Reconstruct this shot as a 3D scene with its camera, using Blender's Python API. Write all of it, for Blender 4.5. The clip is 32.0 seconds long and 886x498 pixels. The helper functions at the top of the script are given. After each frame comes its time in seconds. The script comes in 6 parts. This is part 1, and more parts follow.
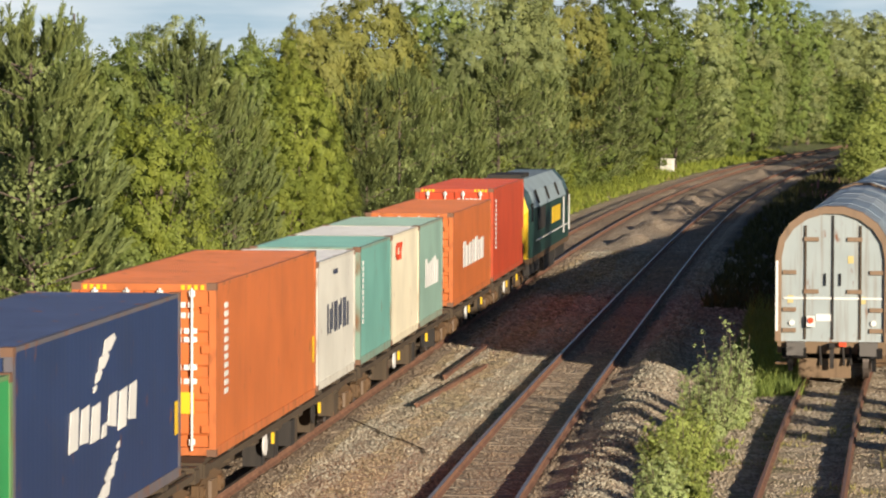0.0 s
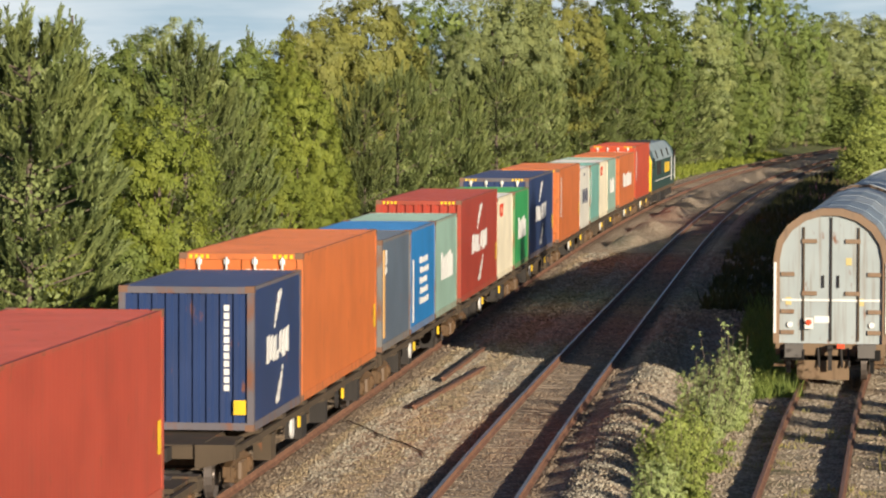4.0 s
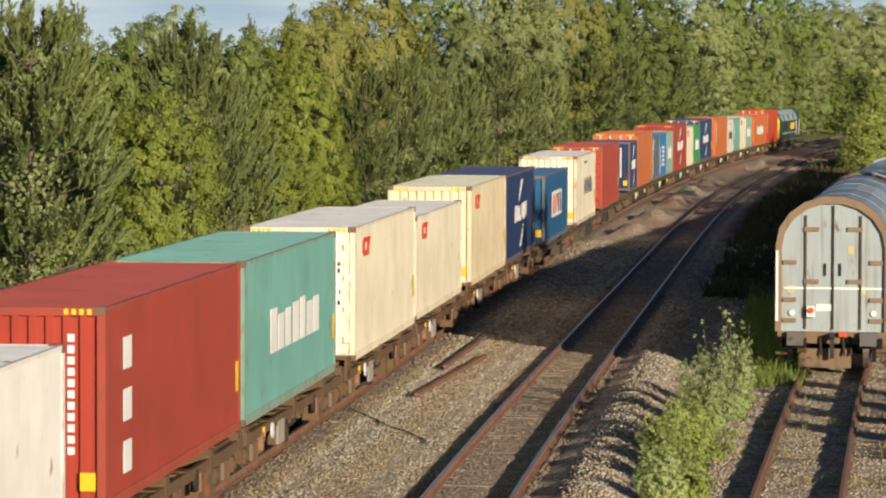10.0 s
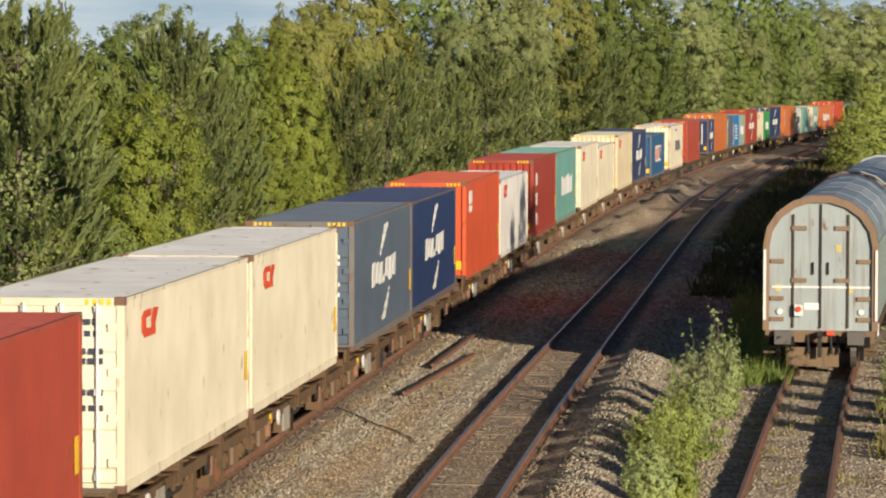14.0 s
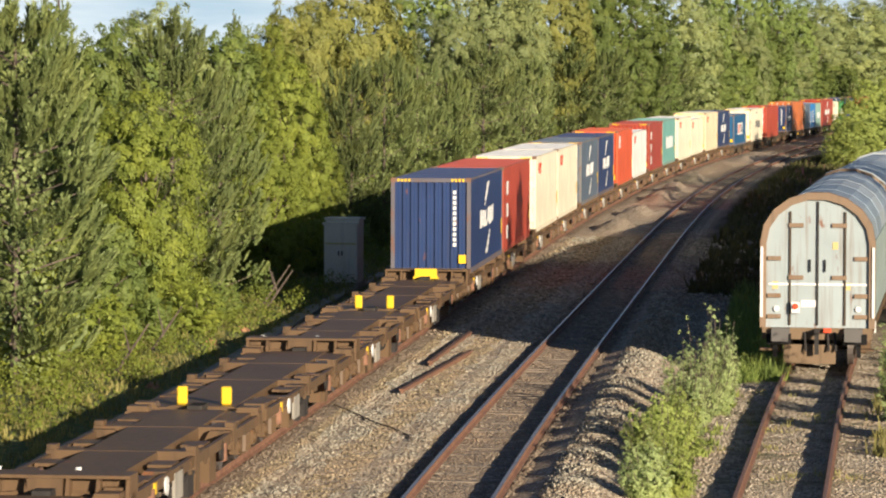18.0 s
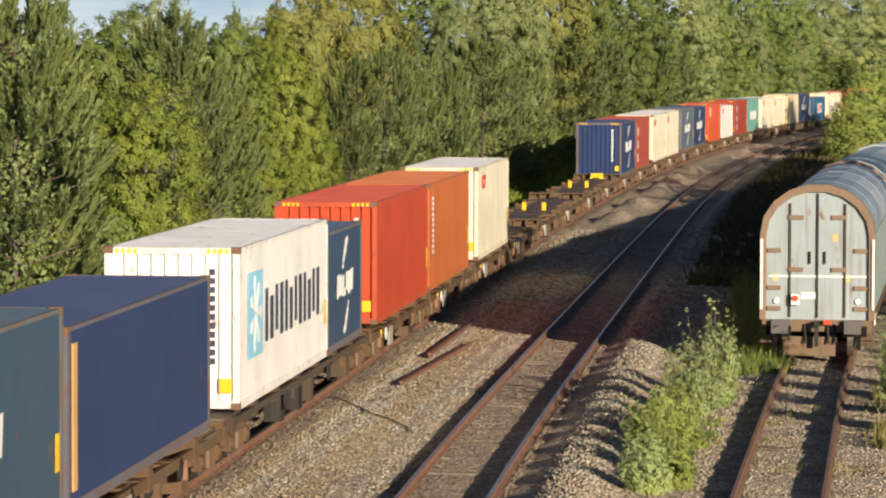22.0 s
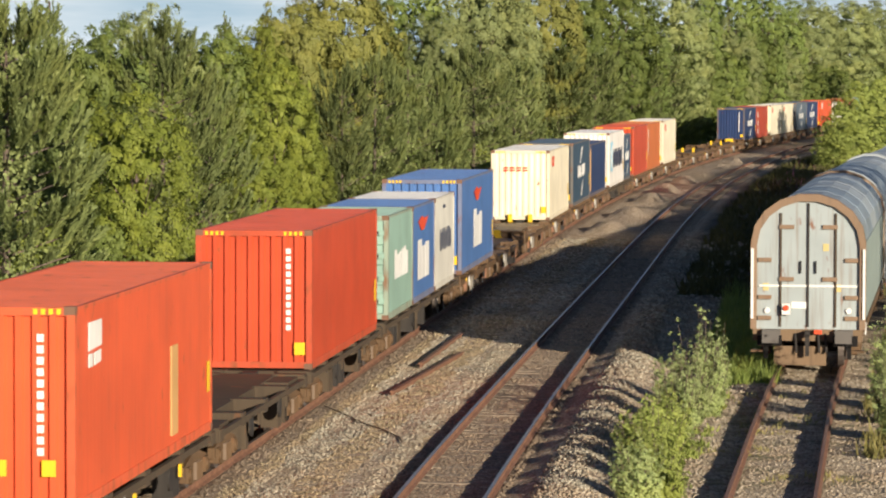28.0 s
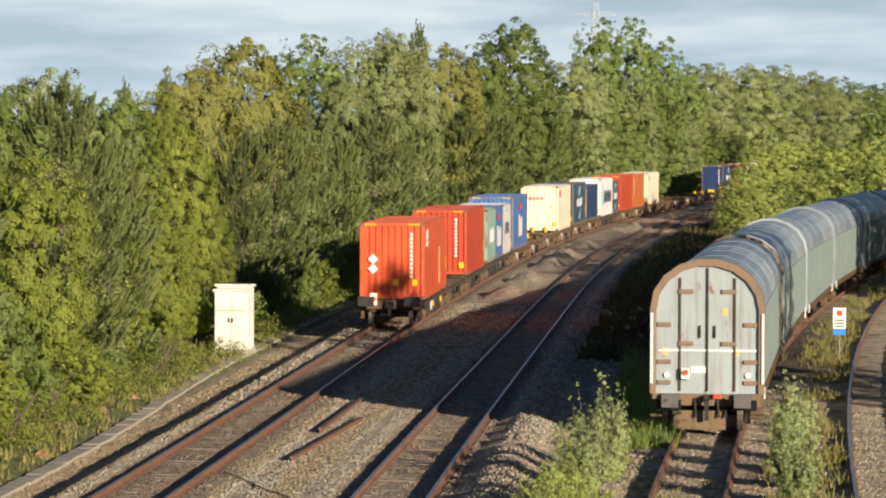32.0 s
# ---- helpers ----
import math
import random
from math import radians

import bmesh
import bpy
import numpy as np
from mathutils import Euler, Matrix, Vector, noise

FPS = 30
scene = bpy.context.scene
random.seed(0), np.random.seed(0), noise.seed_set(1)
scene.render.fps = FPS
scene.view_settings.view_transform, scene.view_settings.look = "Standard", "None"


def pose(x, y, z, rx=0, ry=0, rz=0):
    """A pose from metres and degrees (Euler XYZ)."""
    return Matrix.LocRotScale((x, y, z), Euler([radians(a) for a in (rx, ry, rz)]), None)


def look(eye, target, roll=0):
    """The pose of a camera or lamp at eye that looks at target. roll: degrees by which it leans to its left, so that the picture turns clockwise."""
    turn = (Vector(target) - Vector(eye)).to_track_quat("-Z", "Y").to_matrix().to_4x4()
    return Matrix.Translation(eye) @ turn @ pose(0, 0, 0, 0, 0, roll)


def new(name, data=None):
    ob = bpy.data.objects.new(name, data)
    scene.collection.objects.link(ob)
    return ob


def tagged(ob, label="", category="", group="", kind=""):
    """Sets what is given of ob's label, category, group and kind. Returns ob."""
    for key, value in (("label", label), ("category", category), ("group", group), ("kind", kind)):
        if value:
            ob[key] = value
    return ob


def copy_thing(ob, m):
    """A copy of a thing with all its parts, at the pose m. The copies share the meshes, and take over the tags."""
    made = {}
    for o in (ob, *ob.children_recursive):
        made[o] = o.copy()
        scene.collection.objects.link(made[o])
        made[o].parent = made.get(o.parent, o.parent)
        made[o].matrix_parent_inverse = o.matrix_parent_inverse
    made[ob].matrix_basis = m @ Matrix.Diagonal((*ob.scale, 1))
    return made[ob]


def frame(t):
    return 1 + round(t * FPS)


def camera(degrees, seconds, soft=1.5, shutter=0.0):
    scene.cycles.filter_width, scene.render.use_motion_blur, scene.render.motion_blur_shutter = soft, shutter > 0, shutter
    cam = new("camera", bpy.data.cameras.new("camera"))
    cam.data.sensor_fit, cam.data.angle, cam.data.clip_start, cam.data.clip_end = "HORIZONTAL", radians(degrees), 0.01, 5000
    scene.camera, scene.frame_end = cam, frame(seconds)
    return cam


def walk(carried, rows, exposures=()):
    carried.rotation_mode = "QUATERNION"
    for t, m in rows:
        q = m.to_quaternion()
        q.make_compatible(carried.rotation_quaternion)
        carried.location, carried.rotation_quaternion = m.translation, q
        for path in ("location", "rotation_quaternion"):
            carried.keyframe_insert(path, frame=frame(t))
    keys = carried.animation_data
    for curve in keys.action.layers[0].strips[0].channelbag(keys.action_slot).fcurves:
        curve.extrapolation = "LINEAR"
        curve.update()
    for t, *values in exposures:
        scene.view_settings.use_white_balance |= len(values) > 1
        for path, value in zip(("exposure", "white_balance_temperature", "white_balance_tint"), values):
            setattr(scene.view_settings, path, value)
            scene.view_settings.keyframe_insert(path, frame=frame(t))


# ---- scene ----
# ---------------------------------------------------------------- camera
EYE_Z = 7.203
cam = camera(13.773, 32.0, soft=2.1, shutter=0.12)
TURNS = [
    (0.0, 87.393, -0.178, 1.954), (0.5, 87.503, -0.178, 1.713), (1.0, 87.743, -0.178, 1.695), (1.5, 87.723, -0.178, 1.788),
    (2.0, 87.696, -0.178, 1.782), (2.5, 87.696, -0.178, 1.773), (3.0, 87.49, -0.178, 1.821), (3.5, 87.409, -0.178, 1.888),
    (5.5, 87.499, -0.178, 2.026), (6.0, 87.488, -0.178, 2.114), (6.5, 87.481, -0.178, 2.185), (7.0, 87.487, -0.178, 2.223),
    (7.5, 87.477, -0.178, 2.207), (8.0, 87.532, -0.178, 2.135), (8.5, 87.627, -0.178, 2.072), (9.0, 87.586, -0.178, 2.026),
    (9.5, 87.327, -0.178, 1.99), (10.0, 87.237, -0.178, 1.956), (10.5, 87.162, -0.178, 1.907), (11.0, 87.229, -0.178, 1.906),
    (11.5, 87.337, -0.178, 1.909), (12.0, 87.421, -0.178, 1.92), (12.5, 87.322, -0.178, 1.91), (13.0, 87.187, -0.178, 1.858),
    (13.5, 87.147, -0.178, 1.818), (14.0, 87.22, -0.178, 1.765), (14.5, 87.252, -0.178, 1.707), (16.5, 87.202, -0.178, 1.589),
    (17.0, 87.191, -0.178, 1.637), (17.5, 87.166, -0.178, 1.677), (18.0, 87.177, -0.178, 1.718), (18.5, 87.193, -0.178, 1.739),
    (19.0, 87.144, -0.178, 1.746), (19.5, 87.179, -0.178, 1.767), (20.0, 87.198, -0.178, 1.811), (20.5, 87.141, -0.178, 1.844),
    (21.0, 87.039, -0.178, 1.85), (21.5, 87.056, -0.178, 1.778), (22.0, 87.052, -0.178, 1.716), (22.5, 87.071, -0.178, 1.673),
    (23.0, 87.073, -0.178, 1.663), (23.5, 87.028, -0.178, 1.664), (24.0, 86.995, -0.178, 1.655), (24.5, 87.013, -0.178, 1.632),
    (25.0, 87.043, -0.178, 1.629), (25.5, 87.045, -0.178, 1.616), (27.5, 87.106, -0.178, 1.595), (28.0, 87.203, -0.178, 1.572),
    (28.5, 87.207, -0.178, 1.514), (29.0, 87.283, -0.178, 1.354), (29.5, 87.551, -0.178, 1.203), (30.0, 87.732, -0.178, 1.017),
    (30.5, 88.129, -0.178, 0.71), (31.0, 88.183, -0.178, 0.478), (31.5, 88.23, -0.178, 0.255), (32.0, 88.223, -0.178, 0.006),
]
LIGHT = [(0, 0.58), (3, 0.58), (6, 0.5), (7, 0.43), (8, 0.24), (9, 0.24), (10, 0.4), (11, 0.4), (12, 0.46), (13, 0.37), (14, 0.34), (17, 0.84), (18, 0.8), (19, 0.52), (21, 0.52), (22, 0.56),
         (23, 0.47), (25, 0.55), (28, 0.6), (29, 0.63), (30, 0.65), (32, 0.58)]
walk(cam, [(t, pose(0, 0, EYE_Z, a, b, c)) for t, a, b, c in TURNS], LIGHT)

# ---------------------------------------------------------------- sun and sky
SUN_EL, SUN_AZ = radians(11.5), math.atan2(0.507, -0.862)      # az from +y towards +x
sun_dir = Vector((math.sin(SUN_AZ) * math.cos(SUN_EL), math.cos(SUN_AZ) * math.cos(SUN_EL), math.sin(SUN_EL)))
sun = new("sun", bpy.data.lights.new("sun", "SUN"))
sun.data.energy, sun.data.angle, sun.data.color = 5.0, radians(0.6), (1.0, 0.865, 0.69)
sun.matrix_world = look(sun_dir * 400, (0, 0, 0))
world = bpy.data.worlds.new("sky")
scene.world = world
world.use_nodes = True
wn, wl = world.node_tree.nodes, world.node_tree.links
wn.clear()
w_out, w_bg, w_sky = wn.new("ShaderNodeOutputWorld"), wn.new("ShaderNodeBackground"), wn.new("ShaderNodeTexSky")
w_sky.sky_type, w_sky.sun_disc, w_sky.sun_elevation, w_sky.sun_rotation = "NISHITA", False, SUN_EL + radians(8), SUN_AZ
w_sky.air_density, w_sky.dust_density, w_sky.ozone_density = 1.0, 0.6, 1.2
# streaks of thin high cloud, longer than they are high
w_tc, w_map, w_no, w_ramp, w_mix = (wn.new("ShaderNodeTexCoord"), wn.new("ShaderNodeMapping"), wn.new("ShaderNodeTexNoise"),
                                    wn.new("ShaderNodeValToRGB"), wn.new("ShaderNodeMix"))
w_map.inputs["Scale"].default_value = (9, 9, 60)
w_no.inputs["Scale"].default_value, w_no.inputs["Detail"].default_value = 1.6, 4
w_ramp.color_ramp.elements[0].position, w_ramp.color_ramp.elements[1].position = 0.36, 0.66
w_mix.data_type = "RGBA"
w_mix.inputs[7].default_value = (22.5, 23.6, 24.0, 1)
w_blue = wn.new("ShaderNodeMix")                      # thin haze of the open sky
w_blue.data_type = "RGBA"
w_blue.inputs[7].default_value = (13.0, 17.2, 20.6, 1)
w_sep, w_low = wn.new("ShaderNodeSeparateXYZ"), wn.new("ShaderNodeMapRange")      # brightest towards the horizon
w_low.inputs[1].default_value, w_low.inputs[2].default_value, w_low.inputs[3].default_value, w_low.inputs[4].default_value = 0.0, 0.16, 0.9, 0.0
w_cl = wn.new("ShaderNodeMath")
w_cl.operation = "MULTIPLY"
wl.new(w_tc.outputs["Generated"], w_sep.inputs[0]), wl.new(w_sep.outputs[2], w_low.inputs[0]), wl.new(w_low.outputs[0], w_blue.inputs[0])
wl.new(w_low.outputs[0], w_cl.inputs[0])
wl.new(w_tc.outputs["Generated"], w_map.inputs["Vector"]), wl.new(w_map.outputs[0], w_no.inputs["Vector"])
wl.new(w_no.outputs[0], w_ramp.inputs[0]), wl.new(w_ramp.outputs[0], w_cl.inputs[1]), wl.new(w_cl.outputs[0], w_mix.inputs[0])
w_clear = wn.new("ShaderNodeMix")                     # clear evening air, deeper blue overhead
w_clear.data_type, w_clear.blend_type = "RGBA", "MULTIPLY"
w_clear.inputs[0].default_value, w_clear.inputs[7].default_value = 1.0, (0.85, 1.02, 1.35, 1)
wl.new(w_sky.outputs[0], w_clear.inputs[6]), wl.new(w_clear.outputs[2], w_blue.inputs[6]), wl.new(w_blue.outputs[2], w_mix.inputs[6]), wl.new(w_mix.outputs[2], w_bg.inputs[0]), wl.new(w_bg.outputs[0], w_out.inputs[0])
w_bg.inputs[1].default_value = 0.0265


# ---------------------------------------------------------------- materials
def material(name):
    m = bpy.data.materials.new(name)
    m.use_nodes = True
    return m, m.node_tree.nodes, m.node_tree.links, m.node_tree.nodes["Principled BSDF"]


def noise_tex(n, l, scale, detail=4, coord="Object", stretch=(1, 1, 1)):
    tc, mp, no = n.new("ShaderNodeTexCoord"), n.new("ShaderNodeMapping"), n.new("ShaderNodeTexNoise")
    mp.inputs["Scale"].default_value = stretch
    no.inputs["Scale"].default_value, no.inputs["Detail"].default_value = scale, detail
    l.new(tc.outputs[coord], mp.inputs["Vector"]), l.new(mp.outputs[0], no.inputs["Vector"])
    return no.outputs[0]


def ramp(n, l, fac, stops):
    r = n.new("ShaderNodeValToRGB")
    while len(r.color_ramp.elements) < len(stops):
        r.color_ramp.elements.new(0.5)
    for e, (at, c) in zip(r.color_ramp.elements, stops):
        e.position, e.color = at, (*c, 1) if len(c) == 3 else c
    l.new(fac, r.inputs[0])
    return r.outputs[0]


def mix(n, l, fac, a, b, kind="MIX"):
    m = n.new("ShaderNodeMix")
    m.data_type, m.blend_type = "RGBA", kind
    for at, v in ((0, fac), (6, a), (7, b)):
        if isinstance(v, bpy.types.NodeSocket):
            l.new(v, m.inputs[at])
        else:
            m.inputs[at].default_value = v if at == 0 else (*v, 1)
    return m.outputs[2]


def bump(n, l, height, bsdf, strength, distance=0.02):
    b = n.new("ShaderNodeBump")
    b.inputs["Strength"].default_value, b.inputs["Distance"].default_value = strength, distance
    l.new(height, b.inputs["Height"]), l.new(b.outputs[0], bsdf.inputs["Normal"])


def shade(c, k):
    return tuple(min(1, v * k) for v in c)


def paint(name, c, rough=0.45, dirt=0.35, rust=0.0, metal=0.0, grime=(0.09, 0.075, 0.06)):
    """Weathered paint: faded patches, streaks that run down, grime and, where asked, rust."""
    m, n, l, b = material(name)
    fade = mix(n, l, ramp(n, l, noise_tex(n, l, 0.7, 3), [(0.35, (0, 0, 0)), (0.7, (1, 1, 1))]), c, shade(c, 0.82))
    streak = ramp(n, l, noise_tex(n, l, 1.0, 5, stretch=(7, 7, 0.5)), [(0.52, (0, 0, 0)), (0.8, (dirt, dirt, dirt))])
    col = mix(n, l, streak, fade, grime)
    if rust:
        spots = ramp(n, l, noise_tex(n, l, 2.2, 6, stretch=(1.5, 1.5, 0.7)), [(0.66 - rust * 0.12, (0, 0, 0)), (0.74, (1, 1, 1))])
        col = mix(n, l, spots, col, (0.2, 0.075, 0.03))
    l.new(col, b.inputs["Base Color"])
    b.inputs["Roughness"].default_value, b.inputs["Metallic"].default_value, b.inputs["Specular IOR Level"].default_value = rough, metal, 0.3
    bump(n, l, noise_tex(n, l, 6, 3), b, 0.08, 0.01)
    return m


def speckle(name, stops, scale, rough=0.9, strength=0.7, dist=0.03, stain=None, coord="Object"):
    """Loose or rough stuff: grains at one scale, stains at a larger one."""
    m, n, l, b = material(name)
    g = noise_tex(n, l, scale, 6, coord)
    col = ramp(n, l, g, stops)
    if stain:
        col = mix(n, l, ramp(n, l, noise_tex(n, l, 0.35, 4, coord), [(0.4, (0, 0, 0)), (0.68, (0.75, 0.75, 0.75))]), col, stain)
    l.new(col, b.inputs["Base Color"])
    b.inputs["Roughness"].default_value = rough
    bump(n, l, g, b, strength, dist)
    return m


def foliage(name, dark, light, translucent=0.3, rough=0.6):
    """Leaves: every leaf its own tone between two greens, each plant a little apart, some light through them."""
    m, n, l, b = material(name)
    geo, info = n.new("ShaderNodeNewGeometry"), n.new("ShaderNodeObjectInfo")
    col = ramp(n, l, geo.outputs["Random Per Island"], [(0.0, tuple(a * 0.5 + c * 0.5 for a, c in zip(dark, light))), (1.0, light)])
    patch = ramp(n, l, noise_tex(n, l, 0.8, 3), [(0.33, (0.82, 0.86, 0.9)), (0.5, (1, 1, 1)), (0.68, (1.14, 1.08, 0.95))])
    col = mix(n, l, 1.0, col, patch, "MULTIPLY")
    hsv = n.new("ShaderNodeHueSaturation")
    mr = n.new("ShaderNodeMapRange")
    mr.inputs[3].default_value, mr.inputs[4].default_value = 0.8, 1.2
    l.new(info.outputs["Random"], mr.inputs[0]), l.new(mr.outputs[0], hsv.inputs["Value"]), l.new(col, hsv.inputs["Color"])
    out, tr, mx = n["Material Output"], n.new("ShaderNodeBsdfTranslucent"), n.new("ShaderNodeMixShader")
    l.new(hsv.outputs[0], b.inputs["Base Color"]), l.new(hsv.outputs[0], tr.inputs[0])
    b.inputs["Roughness"].default_value, b.inputs["Specular IOR Level"].default_value = rough, 0.25
    mx.inputs[0].default_value = translucent
    l.new(b.outputs[0], mx.inputs[1]), l.new(tr.outputs[0], mx.inputs[2]), l.new(mx.outputs[0], out.inputs[0])
    return m


M_RAIL = speckle("rusty_rail", [(0.3, (0.13, 0.06, 0.035)), (0.7, (0.26, 0.13, 0.075))], 5, rough=0.8, strength=0.3)
M_RAILTOP = paint("worn_rail_head", (0.42, 0.36, 0.32), 0.35, 0.3, metal=0.8)
M_RUSTTOP = paint("dull_rail_head", (0.30, 0.17, 0.12), 0.6, 0.3, metal=0.3)
M_SLEEPER = speckle("concrete_sleeper", [(0.3, (0.17, 0.135, 0.1)), (0.7, (0.3, 0.25, 0.19))], 6, stain=(0.2, 0.145, 0.1))
M_WOOD = speckle("timber_sleeper", [(0.3, (0.19, 0.145, 0.105)), (0.7, (0.38, 0.3, 0.22))], 6, stain=(0.2, 0.15, 0.1))
M_CONC = speckle("concrete", [(0.3, (0.3, 0.26, 0.2)), (0.7, (0.5, 0.45, 0.36))], 5, stain=(0.3, 0.26, 0.19))
# zinc of the distant pylon, with pale air haze mixed into the colour
M_HAZED_ZINC = speckle("hazed_galvanised_steel", [(0.3, (0.4, 0.43, 0.44)), (0.7, (0.5, 0.54, 0.55))], 3, rough=0.6, strength=0.1)
M_BARK = speckle("bark", [(0.3, (0.06, 0.045, 0.035)), (0.7, (0.17, 0.13, 0.10))], 9)
M_STEEL = paint("brown_underframe", (0.145, 0.088, 0.046), 0.5, 0.75, rust=0.3, grime=(0.04, 0.03, 0.02))
M_UNDER = paint("dark_brown_underframe", (0.085, 0.062, 0.04), 0.8, 0.6, rust=0.25, grime=(0.03, 0.024, 0.018))
M_DARK = paint("black_underframe", (0.035, 0.031, 0.028), 0.8, 0.4)
M_WHEEL = paint("worn_steel_wheel", (0.2, 0.17, 0.15), 0.5, 0.5, metal=0.6)
M_WHITE = paint("white_marking", (0.8, 0.79, 0.75), 0.5, 0.2)
M_YELLOW = paint("yellow_paint", (0.85, 0.55, 0.03), 0.45, 0.25)
M_RED = paint("red_marking", (0.75, 0.09, 0.035), 0.45, 0.15)
M_CAST = paint("corner_casting", (0.2, 0.11, 0.07), 0.7, 0.4)


# ---------------------------------------------------------------- mesh helpers
class Geo:
    """Collects faces for one mesh."""

    def __init__(self):
        self.v, self.f = [], []

    def add(self, pts, faces):
        k = len(self.v)
        self.v += [tuple(p) for p in pts]
        self.f += [tuple(i + k for i in f) for f in faces]
        return self

    def box(self, x0, x1, y0, y1, z0, z1):
        return self.add([(x0, y0, z0), (x1, y0, z0), (x1, y1, z0), (x0, y1, z0), (x0, y0, z1), (x1, y0, z1), (x1, y1, z1), (x0, y1, z1)],
                        [(3, 2, 1, 0), (4, 5, 6, 7), (0, 1, 5, 4), (1, 2, 6, 5), (2, 3, 7, 6), (3, 0, 4, 7)])

    def loft(self, rings, caps=True):
        """Closed rings of equal length, joined one to the next."""
        k, m = len(self.v), len(rings[0])
        for r in rings:
            self.v += [tuple(p) for p in r]
        for i in range(len(rings) - 1):
            for j in range(m):
                a, b = k + i * m + j, k + i * m + (j + 1) % m
                self.f.append((a, b, b + m, a + m))
        if caps:
            self.f += [tuple(k + j for j in reversed(range(m))), tuple(k + (len(rings) - 1) * m + j for j in range(m))]
        return self

    def cyl(self, p, q, r, n=12, r2=None):
        p, q = Vector(p), Vector(q)
        d = (q - p).normalized()
        u = d.orthogonal().normalized()
        w = d.cross(u)
        rings = []
        for c, rr in ((p, r), (q, r if r2 is None else r2)):
            rings.append([c + (u * math.cos(a) + w * math.sin(a)) * rr for a in (2 * math.pi * i / n for i in range(n))])
        return self.loft(rings)

    def sheet(self, rows):
        """An open grid of points."""
        k, m = len(self.v), len(rows[0])
        for r in rows:
            self.v += [tuple(p) for p in r]
        for i in range(len(rows) - 1):
            for j in range(m - 1):
                a = k + i * m + j
                self.f.append((a, a + 1, a + m + 1, a + m))
        return self

    def mesh(self, name, mat, smooth=False):
        me = bpy.data.meshes.new(name)
        me.from_pydata(self.v, [], self.f)
        me.materials.append(mat)
        if smooth:
            me.shade_smooth()
        me.update()
        return me


def part(name, geo, mat, parent, label="", at=None, smooth=False, kind=""):
    """Links one mesh under a thing or a part. geo: a Geo or a mesh that is shared."""
    ob = new(name, geo if isinstance(geo, bpy.types.Mesh) else geo.mesh(name, mat, smooth))
    ob.parent = parent
    if at is not None:
        ob.matrix_basis = at
    return tagged(ob, label=label, kind=kind)


def bevelled(geo, name, mat, width=0.02, segs=2):
    me = geo.mesh(name, mat)
    bm = bmesh.new()
    bm.from_mesh(me)
    bmesh.ops.bevel(bm, geom=bm.edges[:], offset=width, segments=segs, affect="EDGES", clamp_overlap=True)
    bm.to_mesh(me)
    bm.free()
    return me


# ---------------------------------------------------------------- the lines of the tracks
P_DOWN = (2.6733, 16.6892, 6.8564, 3.0888, -1.5617, 0.1533)     # the line with the train
P_UP = (7.9603, 16.3636, 7.4202, 5.6943, -6.2983, -4.4439, 6.535)       # the second running line


def poly(c, y):
    u = y / 200 - 1
    return sum(k * u ** i for i, k in enumerate(c))


def x_down(y):
    if y < 60:
        return poly(P_DOWN, 60) + (y - 60) * 0.066
    if y > 460:
        return poly(P_DOWN, 460) + (y - 460) * 0.193 + (y - 460) ** 2 * 0.00017
    return poly(P_DOWN, y)


def x_up(y):
    if y < 60:
        return poly(P_UP, 60) + (y - 60) * 0.062
    if y > 300:
        return x_down(y) + 5.25
    return poly(P_UP, y)


def x_siding(y):
    d = y - 73.65
    return 4.95 + 0.0925 * d + (0.00042 * d * d if d > 0 else 0)


def x_yard(y):
    d = y - 73
    return 9.03 + 0.095 * d + (0.000352 * d * d if d > 0 else 0)


class Line:
    """A track's centre line by arc length; s = 0 where y = 60."""

    def __init__(self, fx, y0, y1, step=2.0):
        self.y = np.arange(y0, y1 + step, step)
        self.x = np.array([fx(v) for v in self.y])
        s = np.concatenate(([0], np.cumsum(np.hypot(np.diff(self.x), np.diff(self.y)))))
        self.s = s - np.interp(60, self.y, s)

    def at(self, s, off=0.0):
        p = Vector((float(np.interp(s, self.s, self.x)), float(np.interp(s, self.s, self.y)), 0))
        if off:
            q, r = self.at(s - 1), self.at(s + 1)
            d = (r - q).normalized()
            p += Vector((d.y, -d.x, 0)) * off
        return p

    def place(self, s, half, z=0.0):
        a, b = self.at(s - half), self.at(s + half)
        m = (a + b) / 2
        return pose(m.x, m.y, z, 0, 0, math.degrees(math.atan2(-(b.x - a.x), b.y - a.y)))


DOWN, UP = Line(x_down, -760, 760), Line(x_up, -120, 760)
SIDING, YARD = Line(x_siding, -40, 330), Line(x_yard, -40, 330)


def run(t):
    """How far the train has come after t seconds."""
    return 21.0 * t + 0.01592 * t * t


MOVERS = []        # (thing, place along the train, half its wheelbase, height)


# ---------------------------------------------------------------- ground
def smooth(a, b, v):
    u = min(1.0, max(0.0, (v - a) / (b - a)))
    return u * u * (3 - 2 * u)


